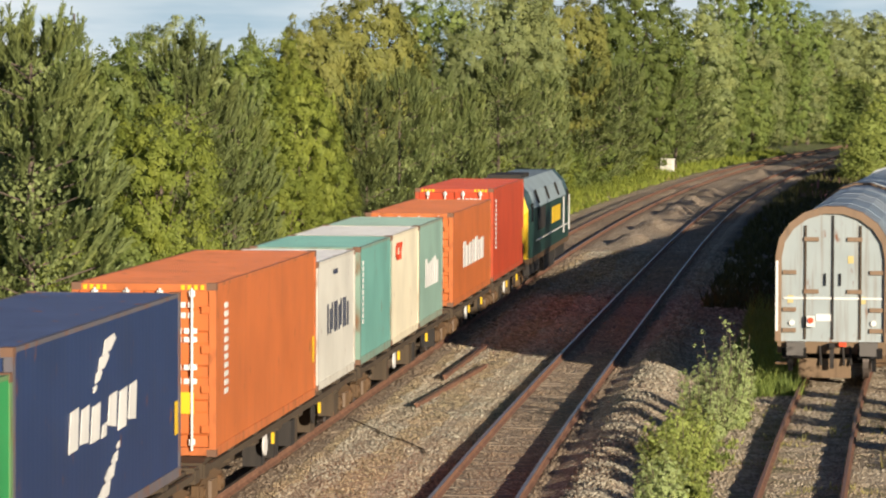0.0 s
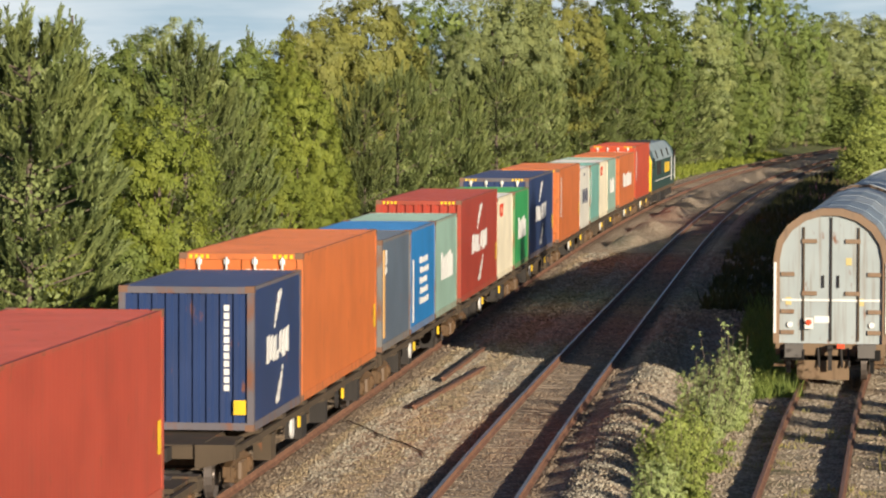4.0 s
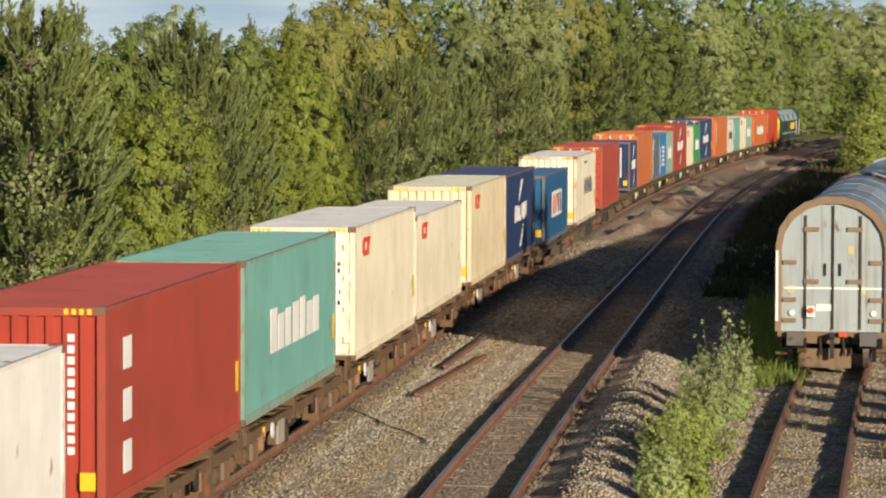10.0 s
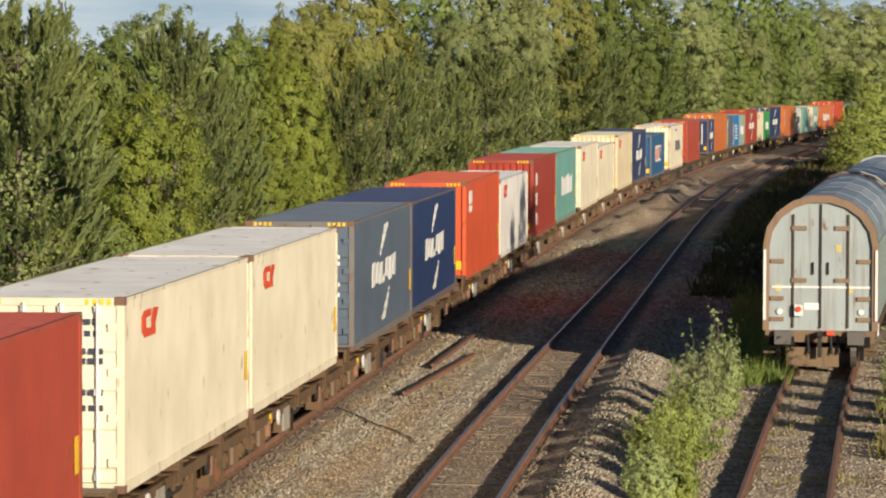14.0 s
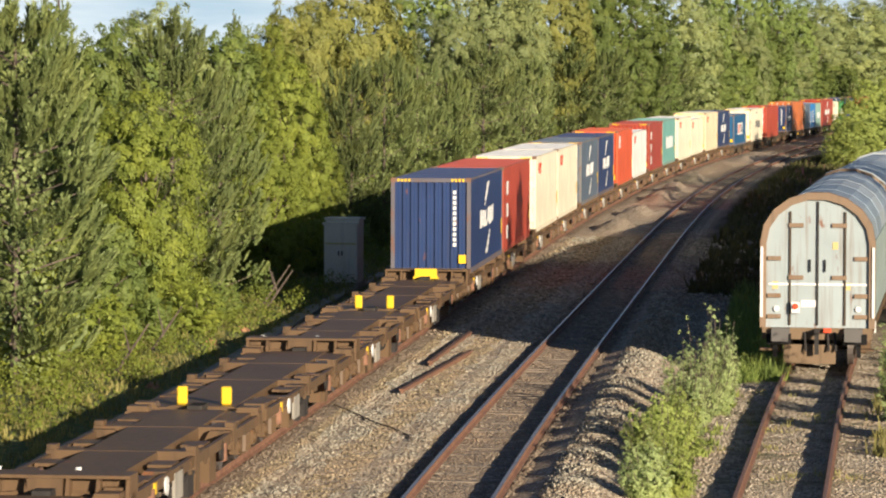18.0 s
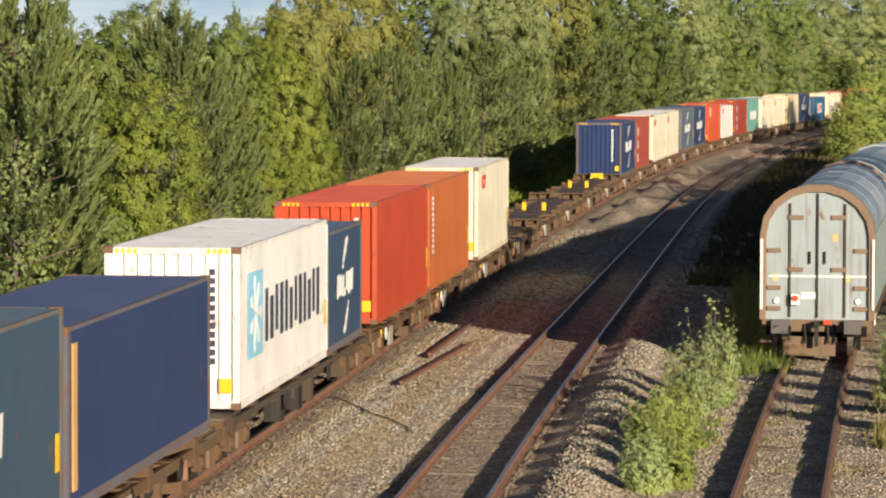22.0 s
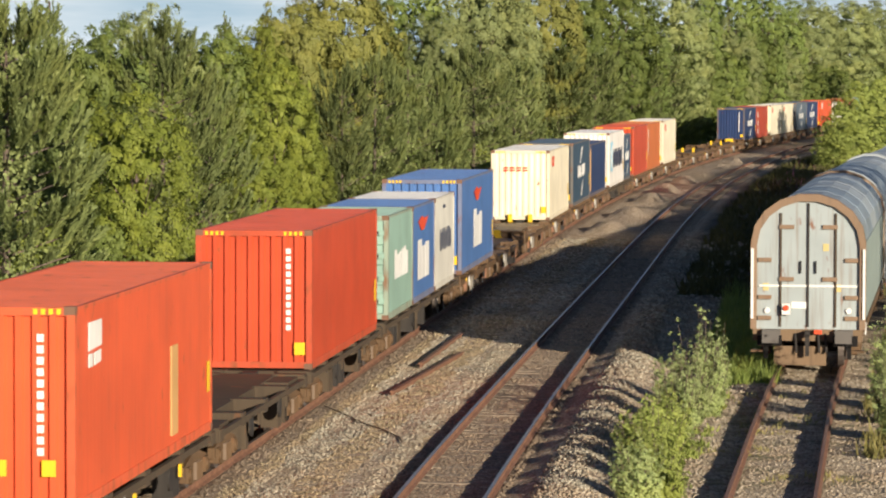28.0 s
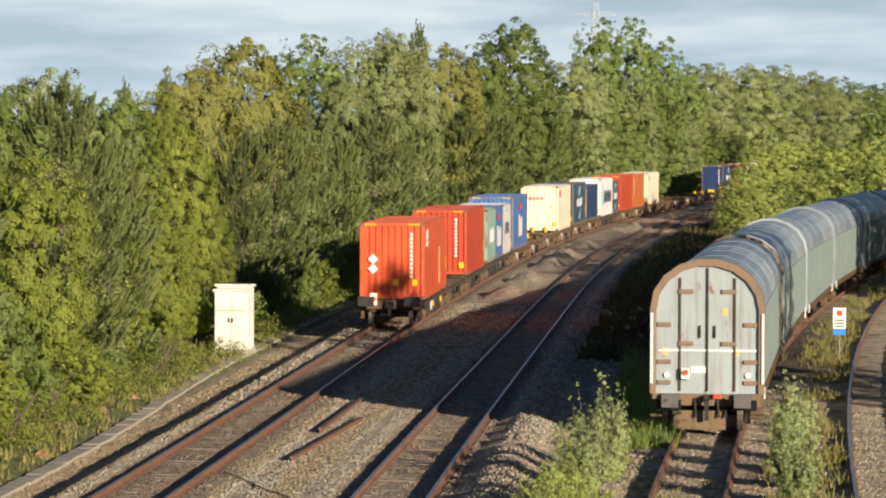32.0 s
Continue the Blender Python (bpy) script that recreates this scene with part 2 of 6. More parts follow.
def ground_z(x, y):
    """Height of the ground: formation, shoulders, heaps of spare ballast, the banks on both sides."""
    d, u, s, w = x - x_down(y), x - x_up(y), x - x_siding(y), x - x_yard(y)
    z = -0.195 + 0.03 * noise.noise((x * 1.3, y * 0.9, 0))
    for c in (d, u):                                        # stones lie higher outside the rails, over the sleeper ends
        if 0.7 < abs(c) < 2.0:
            z += 0.05 * smooth(0.78, 0.92, abs(c)) * (1 - smooth(1.6, 2.0, abs(c)))
    if d < -1.7:                                            # shoulder, cess and bank beside the train's line
        z -= 0.38 * smooth(-1.7, -2.7, d)
        z += 0.15 * smooth(-3.9, -5.0, d) + 0.35 * smooth(-5.0, -9, d) + 0.25 * noise.noise((x * 0.25, y * 0.25, 3)) * smooth(-4.2, -6, d)
    if 1.7 < d and u < -1.7:                                # the wide way between the two running lines
        m = smooth(1.7, 2.2, d) * smooth(-1.7, -2.1, u)
        z += m * (0.05 + 0.03 * noise.noise((x * 2, y * 2, 7)))
        h = smooth(140, 160, y) * (1 - smooth(290, 310, y))
        z += m * h * max(0, 0.55 * math.sin(y * 0.34 + 0.45 * d + 1.6 * noise.noise((0, y * 0.05, 2))) + 0.25 * noise.noise((x * 0.3, y * 0.16, 12)) - 0.12) * smooth(1.6, 2.6, d)
    if u > 1.0 and s < -1.9:                                # ridge of spare ballast, dip beyond it
        far = smooth(104, 125, y)
        ridge = math.exp(-((u - 2.05) / 0.62) ** 2)
        z += ridge * (1 - far) * (0.3 + 0.06 * math.sin(y * 2.4 + 1.2 * u + 1.2 * noise.noise((x * 0.2, y * 0.2, 15))) + 0.04 * noise.noise((x * 0.6, y * 0.5, 5))) * smooth(1.05, 1.6, u)
        z -= 0.18 * smooth(3.4, 4.6, u) + 0.05 * far
    if s > -2.2:                                            # sidings lie a little lower, on old ash and soil
        z -= 0.02 * smooth(-2.2, -1.7, s)
        z += 0.03 * noise.noise((x * 1.1, y * 1.1, 9))
        z += smooth(5, 14, w) * 0.8 + 0.4 * noise.noise((x * 0.1, y * 0.1, 4)) * smooth(4, 9, w)
    return z


def ground_sheet():
    """One sheet out to the horizon, fine along the railway, coarse beyond."""
    ys = ([-4500, -2200, -1100, -800, -500, -300, -150, -60] + list(np.arange(-20, 48, 8.0)) + list(np.arange(48, 130, 0.5)) + list(np.arange(130, 220, 1.2))
          + list(np.arange(220, 320, 2.0)) + list(np.arange(320, 440, 4.0)) + [445, 470, 500, 540, 600, 700, 900, 1300, 2200, 4500])
    across = ([-4500, -2000, -900, -400, -200, -120, -80, -55, -40, -30, -24, -18, -14, -11] + list(np.arange(-9, 30, 0.45))
              + [31, 33, 36, 40, 46, 55, 70, 95, 130, 200, 400, 900, 2000, 4500])
    rows = []
    for y in ys:
        yc = min(max(y, -700), 700)
        near = -80 < y < 460
        cx = x_down(yc) if -700 < y < 700 else x_down(yc)
        row = []
        for a in across:
            x = cx + a
            far = abs(a) > 130 or not near
            z = -0.3 if far else ground_z(x, y)
            row.append((x, y, z))
        rows.append(row)
    return Geo().sheet(rows)


def ground_material():
    """Ballast by the rails, ash and moss on the sidings, rough grass away from them; told apart by place across the tracks."""
    m, n, l, b = material("railway_ground")
    at = n.new("ShaderNodeAttribute")
    at.attribute_name = "cover"
    g = noise_tex(n, l, 6.5, 6)
    big = noise_tex(n, l, 0.3, 4)
    stones = n.new("ShaderNodeTexVoronoi")
    stones.inputs["Scale"].default_value = 14
    tc = n.new("ShaderNodeTexCoord")
    l.new(tc.outputs["Object"], stones.inputs["Vector"])
    cell = n.new("ShaderNodeSeparateColor")
    l.new(stones.outputs["Color"], cell.inputs[0])
    sv = ramp(n, l, cell.outputs[0], [(0.15, (0.28, 0.2, 0.13)), (0.5, (0.6, 0.46, 0.31)), (0.9, (0.9, 0.76, 0.57))])
    ballast = mix(n, l, ramp(n, l, g, [(0.45, (0, 0, 0)), (0.75, (0.4, 0.4, 0.4))]), sv, (0.42, 0.3, 0.19))
    ballast = mix(n, l, ramp(n, l, big, [(0.45, (0, 0, 0)), (0.66, (0.55, 0.55, 0.55))]), ballast, (0.46, 0.335, 0.22))
    gaps = ramp(n, l, stones.outputs["Distance"], [(0.5, (1, 1, 1)), (0.8, (0.5, 0.46, 0.43))])
    ballast = mix(n, l, 1.0, ballast, gaps, "MULTIPLY")
    ash = ramp(n, l, g, [(0.3, (0.24, 0.18, 0.115)), (0.5, (0.5, 0.4, 0.27)), (0.7, (0.7, 0.58, 0.42))])
    ash = mix(n, l, ramp(n, l, noise_tex(n, l, 0.8, 5), [(0.52, (0, 0, 0)), (0.66, (0.8, 0.8, 0.8))]), ash, (0.1, 0.115, 0.035))
    grass = ramp(n, l, g, [(0.3, (0.06, 0.08, 0.022)), (0.5, (0.14, 0.17, 0.05)), (0.72, (0.26, 0.24, 0.09))])
    sep = n.new("ShaderNodeSeparateColor")
    l.new(at.outputs["Color"], sep.inputs[0])
    bed = mix(n, l, 1.0, ballast, (0.52, 0.47, 0.43), "MULTIPLY")            # brake dust and rust between the running rails
    ballast = mix(n, l, sep.outputs[2], ballast, bed)
    col = mix(n, l, sep.outputs[0], mix(n, l, sep.outputs[1], grass, ash), ballast)
    shaded_soil = ramp(n, l, g, [(0.3, (0.045, 0.035, 0.024)), (0.55, (0.085, 0.064, 0.042)), (0.75, (0.14, 0.12, 0.06))])
    col = mix(n, l, at.outputs["Alpha"], col, shaded_soil)                       # weedy soil beside the far sidings, the wagons' shade put into its colour
    l.new(col, b.inputs["Base Color"])
    b.inputs["Roughness"].default_value = 0.95
    bump(n, l, stones.outputs["Distance"], b, 1.0, 0.09)
    return m


def build_ground():
    me = ground_sheet().mesh("ground", ground_material(), smooth=True)
    cover = me.color_attributes.new("cover", "FLOAT_COLOR", "POINT")
    vals = np.zeros((len(me.vertices), 4), dtype=np.float32)
    for i, v in enumerate(me.vertices):
        x, y = v.co.x, v.co.y
        if -760 < y < 740:
            wob = 0.35 * noise.noise((x * 0.6, y * 0.6, 1))
            d, s, w = x - x_down(y) + wob, x - x_siding(y) + wob, x - x_yard(y) + wob
            u = x - x_up(y) + wob
            out = 3.6 - 1.7 * smooth(125, 165, y)
            vals[i, 0] = smooth(-4.1, -3.5, d) * (1 - smooth(out, out + 1.0, u))
            vals[i, 2] = max(1 - smooth(1.0, 1.5, abs(d - wob)), 0.6 - 0.6 * smooth(1.0, 1.5, abs(u - wob)))
            # where the ground colour is darkened for shade beside the far sidings
            vals[i, 3] = smooth(1.3, 2.0, u) * (1 - smooth(9.5, 13, u)) * smooth(100, 125, y) * (1 - smooth(300, 325, y))
            vals[i, 1] = smooth(-3.2, -2.4, s) * (1 - smooth(2.6, 4.2, w)) * (1 - smooth(190, 240, y))
    cover.data.foreach_set("color", vals.ravel())
    return tagged(new("ground", me), "brown stone ballast running into rough green grass", "ground", kind="structure")


build_ground()


# ---------------------------------------------------------------- rails and sleepers
RAIL = [(-0.07, -0.16), (0.07, -0.16), (0.07, -0.147), (0.012, -0.12), (0.012, -0.045), (0.036, -0.03), (0.036, -0.004), (-0.036, -0.004),
        (-0.036, -0.03), (-0.012, -0.045), (-0.012, -0.12), (-0.07, -0.147)]
HEAD = [(-0.033, -0.003), (0.033, -0.003), (0.033, 0.0), (-0.033, 0.0)]


def rail_run(line, s0, s1, off, profile, dz=0.0, step=5.0):
    g, rings = Geo(), []
    for s in np.arange(s0, s1 + 0.1, step):
        a, b = line.at(s - 1), line.at(s + 1)
        d = (b - a).normalized()
        nrm, c = Vector((d.y, -d.x, 0)), line.at(s) + Vector((d.y, -d.x, 0)) * off
        rings.append([c + nrm * px + Vector((0, 0, pz + dz)) for px, pz in profile])
    return g.loft(rings)


def sleeper_mesh(name, mat, w=0.25, ln=2.5):
    g = Geo()
    prof = [(-ln / 2, -0.16), (-0.95, -0.155), (-0.5, -0.185), (0.5, -0.185), (0.95, -0.155), (ln / 2, -0.16)]
    rings = []
    for y, k in ((-w / 2, 0.1), (-w / 2 + 0.03, 0.0), (w / 2 - 0.03, 0.0), (w / 2, 0.1)):
        rings.append([(x, y, z - k) for x, z in prof] + [(x, y, -0.36) for x, z in reversed(prof)])
    return g.loft(rings).mesh(name, mat)


def build_track(name, line, s0, s1, head, sl_mat, near, label, pitch=0.65, dz=0.0, sunk=0.0):
    tr = tagged(new(name), label, "railway track", kind="structure")
    for off in (-0.7525, 0.7525):
        r = part("rail", rail_run(line, s0, s1, off, RAIL, dz), M_RAIL, tr)
        part("rail_head", rail_run(line, s0, s1, off, HEAD, dz), head, r, "polished running surface")
    me, rng = sleeper_mesh("sleeper", sl_mat), random.Random(5)
    rest, k = Geo(), 0
    for s in np.arange(max(s0, -18), s1, pitch):
        m = line.place(float(s), 0.5, dz + rng.uniform(-0.02, 0.006) - sunk) @ pose(0, 0, 0, 0, 0, rng.uniform(-1, 1))
        if near[0] <= s <= near[1]:
            part("sleeper", me, None, tr, at=m)
        else:
            rest.add([m @ v.co for v in me.vertices], [tuple(p.vertices) for p in me.polygons])
    if rest.v:
        tagged(part("sleepers_beyond", rest, sl_mat, tr), "rows of sleepers half buried in ballast", kind="stuff")
    return tr


build_track("track_down", DOWN, -700, 690, M_RAILTOP, M_SLEEPER, (10, 160), "running line with rusty-sided rails on concrete sleepers")
build_track("track_up", UP, -110, 690, M_RAILTOP, M_SLEEPER, (10, 160), "running line with polished rails on concrete sleepers")
build_track("siding_track", SIDING, -80, 250, M_RUSTTOP, M_WOOD, (8, 120), "rusty siding rails on sunken timber sleepers", 0.75, -0.02, 0.05)
build_track("yard_track", YARD, -80, 250, M_RAILTOP, M_WOOD, (8, 120), "curving yard rails on old timber sleepers", 0.75, -0.02, 0.025)


# ---------------------------------------------------------------- loose stones of the ballast
def stone_cover(name, spots, r0, r1, mat, label, seed):
    """Many small angular stones, half sunk, as one cover."""
    rng = np.random.default_rng(seed)
    c = np.array(spots)
    n = len(c)
    base = np.array([(1, 0, 0), (-1, 0, 0), (0, 1, 0), (0, -1, 0), (0, 0, 1), (0, 0, -1)], dtype=float)
    q = rng.normal(size=(n, 4))
    q /= np.linalg.norm(q, axis=1)[:, None]
    w, x, y, z = q.T
    rot = np.stack([np.stack([1 - 2 * (y * y + z * z), 2 * (x * y - z * w), 2 * (x * z + y * w)], 1), np.stack([2 * (x * y + z * w), 1 - 2 * (x * x + z * z), 2 * (y * z - x * w)], 1),
                    np.stack([2 * (x * z - y * w), 2 * (y * z + x * w), 1 - 2 * (x * x + y * y)], 1)], 1)
    k = (0.75 + 0.5 * rng.random((n, 6)))[:, :, None] * base[None] * (r0 + (r1 - r0) * rng.random(n) ** 1.6)[:, None, None]
    k[:, 2:4] *= 0.8
    pts = np.einsum("nij,nkj->nki", rot, k) * np.array([1, 1, 0.75]) + c[:, None, :]
    tri = np.array([(0, 2, 4), (2, 1, 4), (1, 3, 4), (3, 0, 4), (2, 0, 5), (1, 2, 5), (3, 1, 5), (0, 3, 5)])
    idx = (tri[None] + 6 * np.arange(n)[:, None, None]).reshape(-1)
    me = bpy.data.meshes.new(name)
    me.vertices.add(n * 6), me.loops.add(len(idx)), me.polygons.add(len(idx) // 3)
    me.vertices.foreach_set("co", pts.astype(np.float32).ravel())
    me.loops.foreach_set("vertex_index", idx.astype(np.int32))
    me.polygons.foreach_set("loop_start", np.arange(0, len(idx), 3, dtype=np.int32))
    me.materials.append(mat)
    me.update()
    return tagged(new(name, me), label, "ballast", kind="stuff")


def stone_material(name, stops):
    m, n, l, b = material(name)
    geo = n.new("ShaderNodeNewGeometry")
    col = ramp(n, l, geo.outputs["Random Per Island"], stops)
    big = ramp(n, l, noise_tex(n, l, 0.4, 4), [(0.4, (0, 0, 0)), (0.65, (0.5, 0.5, 0.5))])
    l.new(mix(n, l, big, col, (0.34, 0.24, 0.15)), b.inputs["Base Color"])
    b.inputs["Roughness"].default_value = 0.9
    return m


M_LOOSE = stone_material("loose_ballast_stones", [(0.0, (0.13, 0.115, 0.088)), (0.5, (0.28, 0.25, 0.19)), (1.0, (0.52, 0.475, 0.37))])
M_EARTHY = stone_material("earthy_ballast_stones", [(0.0, (0.1, 0.078, 0.046)), (0.5, (0.235, 0.183, 0.108)), (1.0, (0.46, 0.375, 0.235))])
M_DUSTY = stone_material("brown_dusted_stones", [(0.0, (0.11, 0.085, 0.062)), (0.5, (0.18, 0.14, 0.1)), (1.0, (0.31, 0.25, 0.185))])
M_CHIPS = stone_material("old_siding_stones", [(0.0, (0.16, 0.13, 0.09)), (0.5, (0.32, 0.27, 0.2)), (1.0, (0.5, 0.44, 0.345))])


def stone_spots(y0, y1, per, seed, side=False, bed=False, clean=None):
    """Spots for stones across the running lines, or across the sidings; none on the rails."""
    rng, got = random.Random(seed), []
    wide = 13.5
    for _ in range(int((y1 - y0) * wide * per)):
        y = y0 + (y1 - y0) * rng.random()
        x = (x_siding(y) - 3.0 if side else x_down(y) - 3.6) + wide * rng.random()
        d, u, s, w = x - x_down(y), x - x_up(y), x - x_siding(y), x - x_yard(y)
        a, sink = (min(abs(s), abs(w)), 0.004) if side else (min(abs(d), abs(u)), 0.01)
        if abs(a - 0.7525) < 0.1 or (not side and (u > 4.3 or s > -2.4)) or (side and (w > 3.0 or x - x_up(y) < 3.9)):
            continue
        if not side and bed != (min(abs(d), abs(u) + 0.15) < 1.25):
            continue
        fresh = 1.2 < min(abs(d - 0.35), abs(u)) + 0.3 * noise.noise((x * 0.7, y * 0.5, 31)) < 2.05 or u > 1.0
        if clean is not None and clean != fresh:
            continue
        got.append((x, y, ground_z(x, y) - (sink if a < 1.3 else 0.0)))
    return got


GREY_WORDS, BROWN_WORDS = "loose angular grey ballast stones beside the rails", "loose angular brown ballast stones between the lines"
stone_cover("ballast_stones", stone_spots(56, 100, 190, 1, clean=True), 0.018, 0.052, M_LOOSE, GREY_WORDS, 1)
stone_cover("ballast_stones", stone_spots(100, 160, 45, 2, clean=True), 0.035, 0.09, M_LOOSE, GREY_WORDS, 2)
stone_cover("ballast_stones", stone_spots(56, 100, 190, 6, clean=False), 0.016, 0.046, M_EARTHY, BROWN_WORDS, 6)
stone_cover("ballast_stones", stone_spots(100, 160, 45, 7, clean=False), 0.03, 0.08, M_EARTHY, BROWN_WORDS, 7)
stone_cover("bed_stones", stone_spots(56, 100, 150, 4, bed=True), 0.018, 0.055, M_DUSTY, "rust-browned ballast stones between the running rails", 4)
stone_cover("bed_stones", stone_spots(100, 160, 40, 5, bed=True), 0.035, 0.09, M_DUSTY, "rust-browned ballast stones between the running rails", 5)
stone_cover("siding_stones", stone_spots(60, 100, 130, 3, True), 0.018, 0.05, M_CHIPS, "old grey-brown stones round the siding rails", 3)


# ---------------------------------------------------------------- containers
COLOURS = {}


def hue(key):
    table = {"orange": (0.60, 0.165, 0.045), "orangered": (0.55, 0.075, 0.028), "hotred": (0.70, 0.11, 0.038), "red": (0.44, 0.07, 0.04), "brick": (0.38, 0.055, 0.033),
             "navy": (0.023, 0.046, 0.13), "steelblue": (0.045, 0.085, 0.13), "deepblue": (0.042, 0.08, 0.14), "blue": (0.022, 0.2, 0.5), "midblue": (0.02, 0.115, 0.25), "royal": (0.085, 0.185, 0.43),
             "slate": (0.11, 0.145, 0.19), "cream": (0.87, 0.79, 0.59), "white": (0.86, 0.83, 0.77), "gold": (0.83, 0.70, 0.46), "green": (0.04, 0.33, 0.10),
             "teal": (0.18, 0.42, 0.36), "sage": (0.30, 0.46, 0.38), "bone": (0.70, 0.68, 0.60)}
    if key not in COLOURS:
        rusty = key in ("teal", "gold", "midblue")
        base = table[key.split("_")[0]]
        if "faded" in key:                  # faded, dusty roofs; sky sheen at a low angle put into the colour too
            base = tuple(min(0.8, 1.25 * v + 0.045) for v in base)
        if "edge" in key:                   # posts and rails are rubbed and dusty, most of all on blue and green boxes
            k = 0.08 if base[0] > 2 * base[1] else 0.15 if min(base) > 0.35 else 0.42
            base = tuple(v * (1 - k) + g * k for v, g in zip(base, (0.3, 0.24, 0.16)))
        COLOURS[key] = paint("container_" + key, base, 0.5, 0.07 if min(base) > 0.35 else 0.18, rust=2.2 if "rusted_edge" in key else 0.25 if "rusted" in key else (0.7 if min(base) > 0.35 else 1.25) if "edge" in key else 0.35 if rusty else 0.1)
    return COLOURS[key]


def corrugated(u0, u1, z0, z1, at, pitch, depth):
    """A trapezoid-corrugated wall from u0 to u1; at(u, z, out) places a point."""
    us = []
    n = max(1, round((u1 - u0) / pitch))
    p = (u1 - u0) / n
    for i in range(n):
        a = u0 + i * p
        us += [(a, 0.0), (a + p * 0.36, 0.0), (a + p * 0.5, -depth), (a + p * 0.86, -depth)]
    us.append((u1, 0.0))
    return Geo().sheet([[at(u, z, o) for u, o in us] for z in (z0, z1)])


LEN = {20: 6.058, 40: 12.192}
SIDE_X = 1.219


def bars_text(g, y0, y1, z0, z1, n, x=SIDE_X + 0.012, gap=0.25):
    """Plain upright bars of uneven width, standing for a row of letters."""
    p = (y1 - y0) / n
    for i in range(n):
        a, b = y0 + i * p, y0 + (i + 1 - gap * (0.7 + 0.6 * ((i * 7) % 5) / 4)) * p
        g.box(x - 0.012, x, a, b, z0, z1 - (z1 - z0) * 0.06 * ((i * 3) % 4))
    return g


def quad_yz(g, pts, x=SIDE_X + 0.012):
    g.add([(x, y, z) for y, z in pts] + [(x - 0.012, y, z) for y, z in pts], [tuple(range(len(pts)))] + [(i, i + len(pts), (i + 1) % len(pts) + len(pts), (i + 1) % len(pts)) for i in range(len(pts))])


def outline(g, y0, y1, z0, z1, wd, gap=0, x=SIDE_X + 0.012):
    """Two plain upright bars, the size of one large character."""
    g.box(x - 0.012, x, y0, y0 + wd, z0 + (z1 - z0) * 0.12 * gap, z1), g.box(x - 0.012, x, y1 - wd * 1.3, y1, z0, z1 - (z1 - z0) * 0.18 * (1 - gap))
    return g


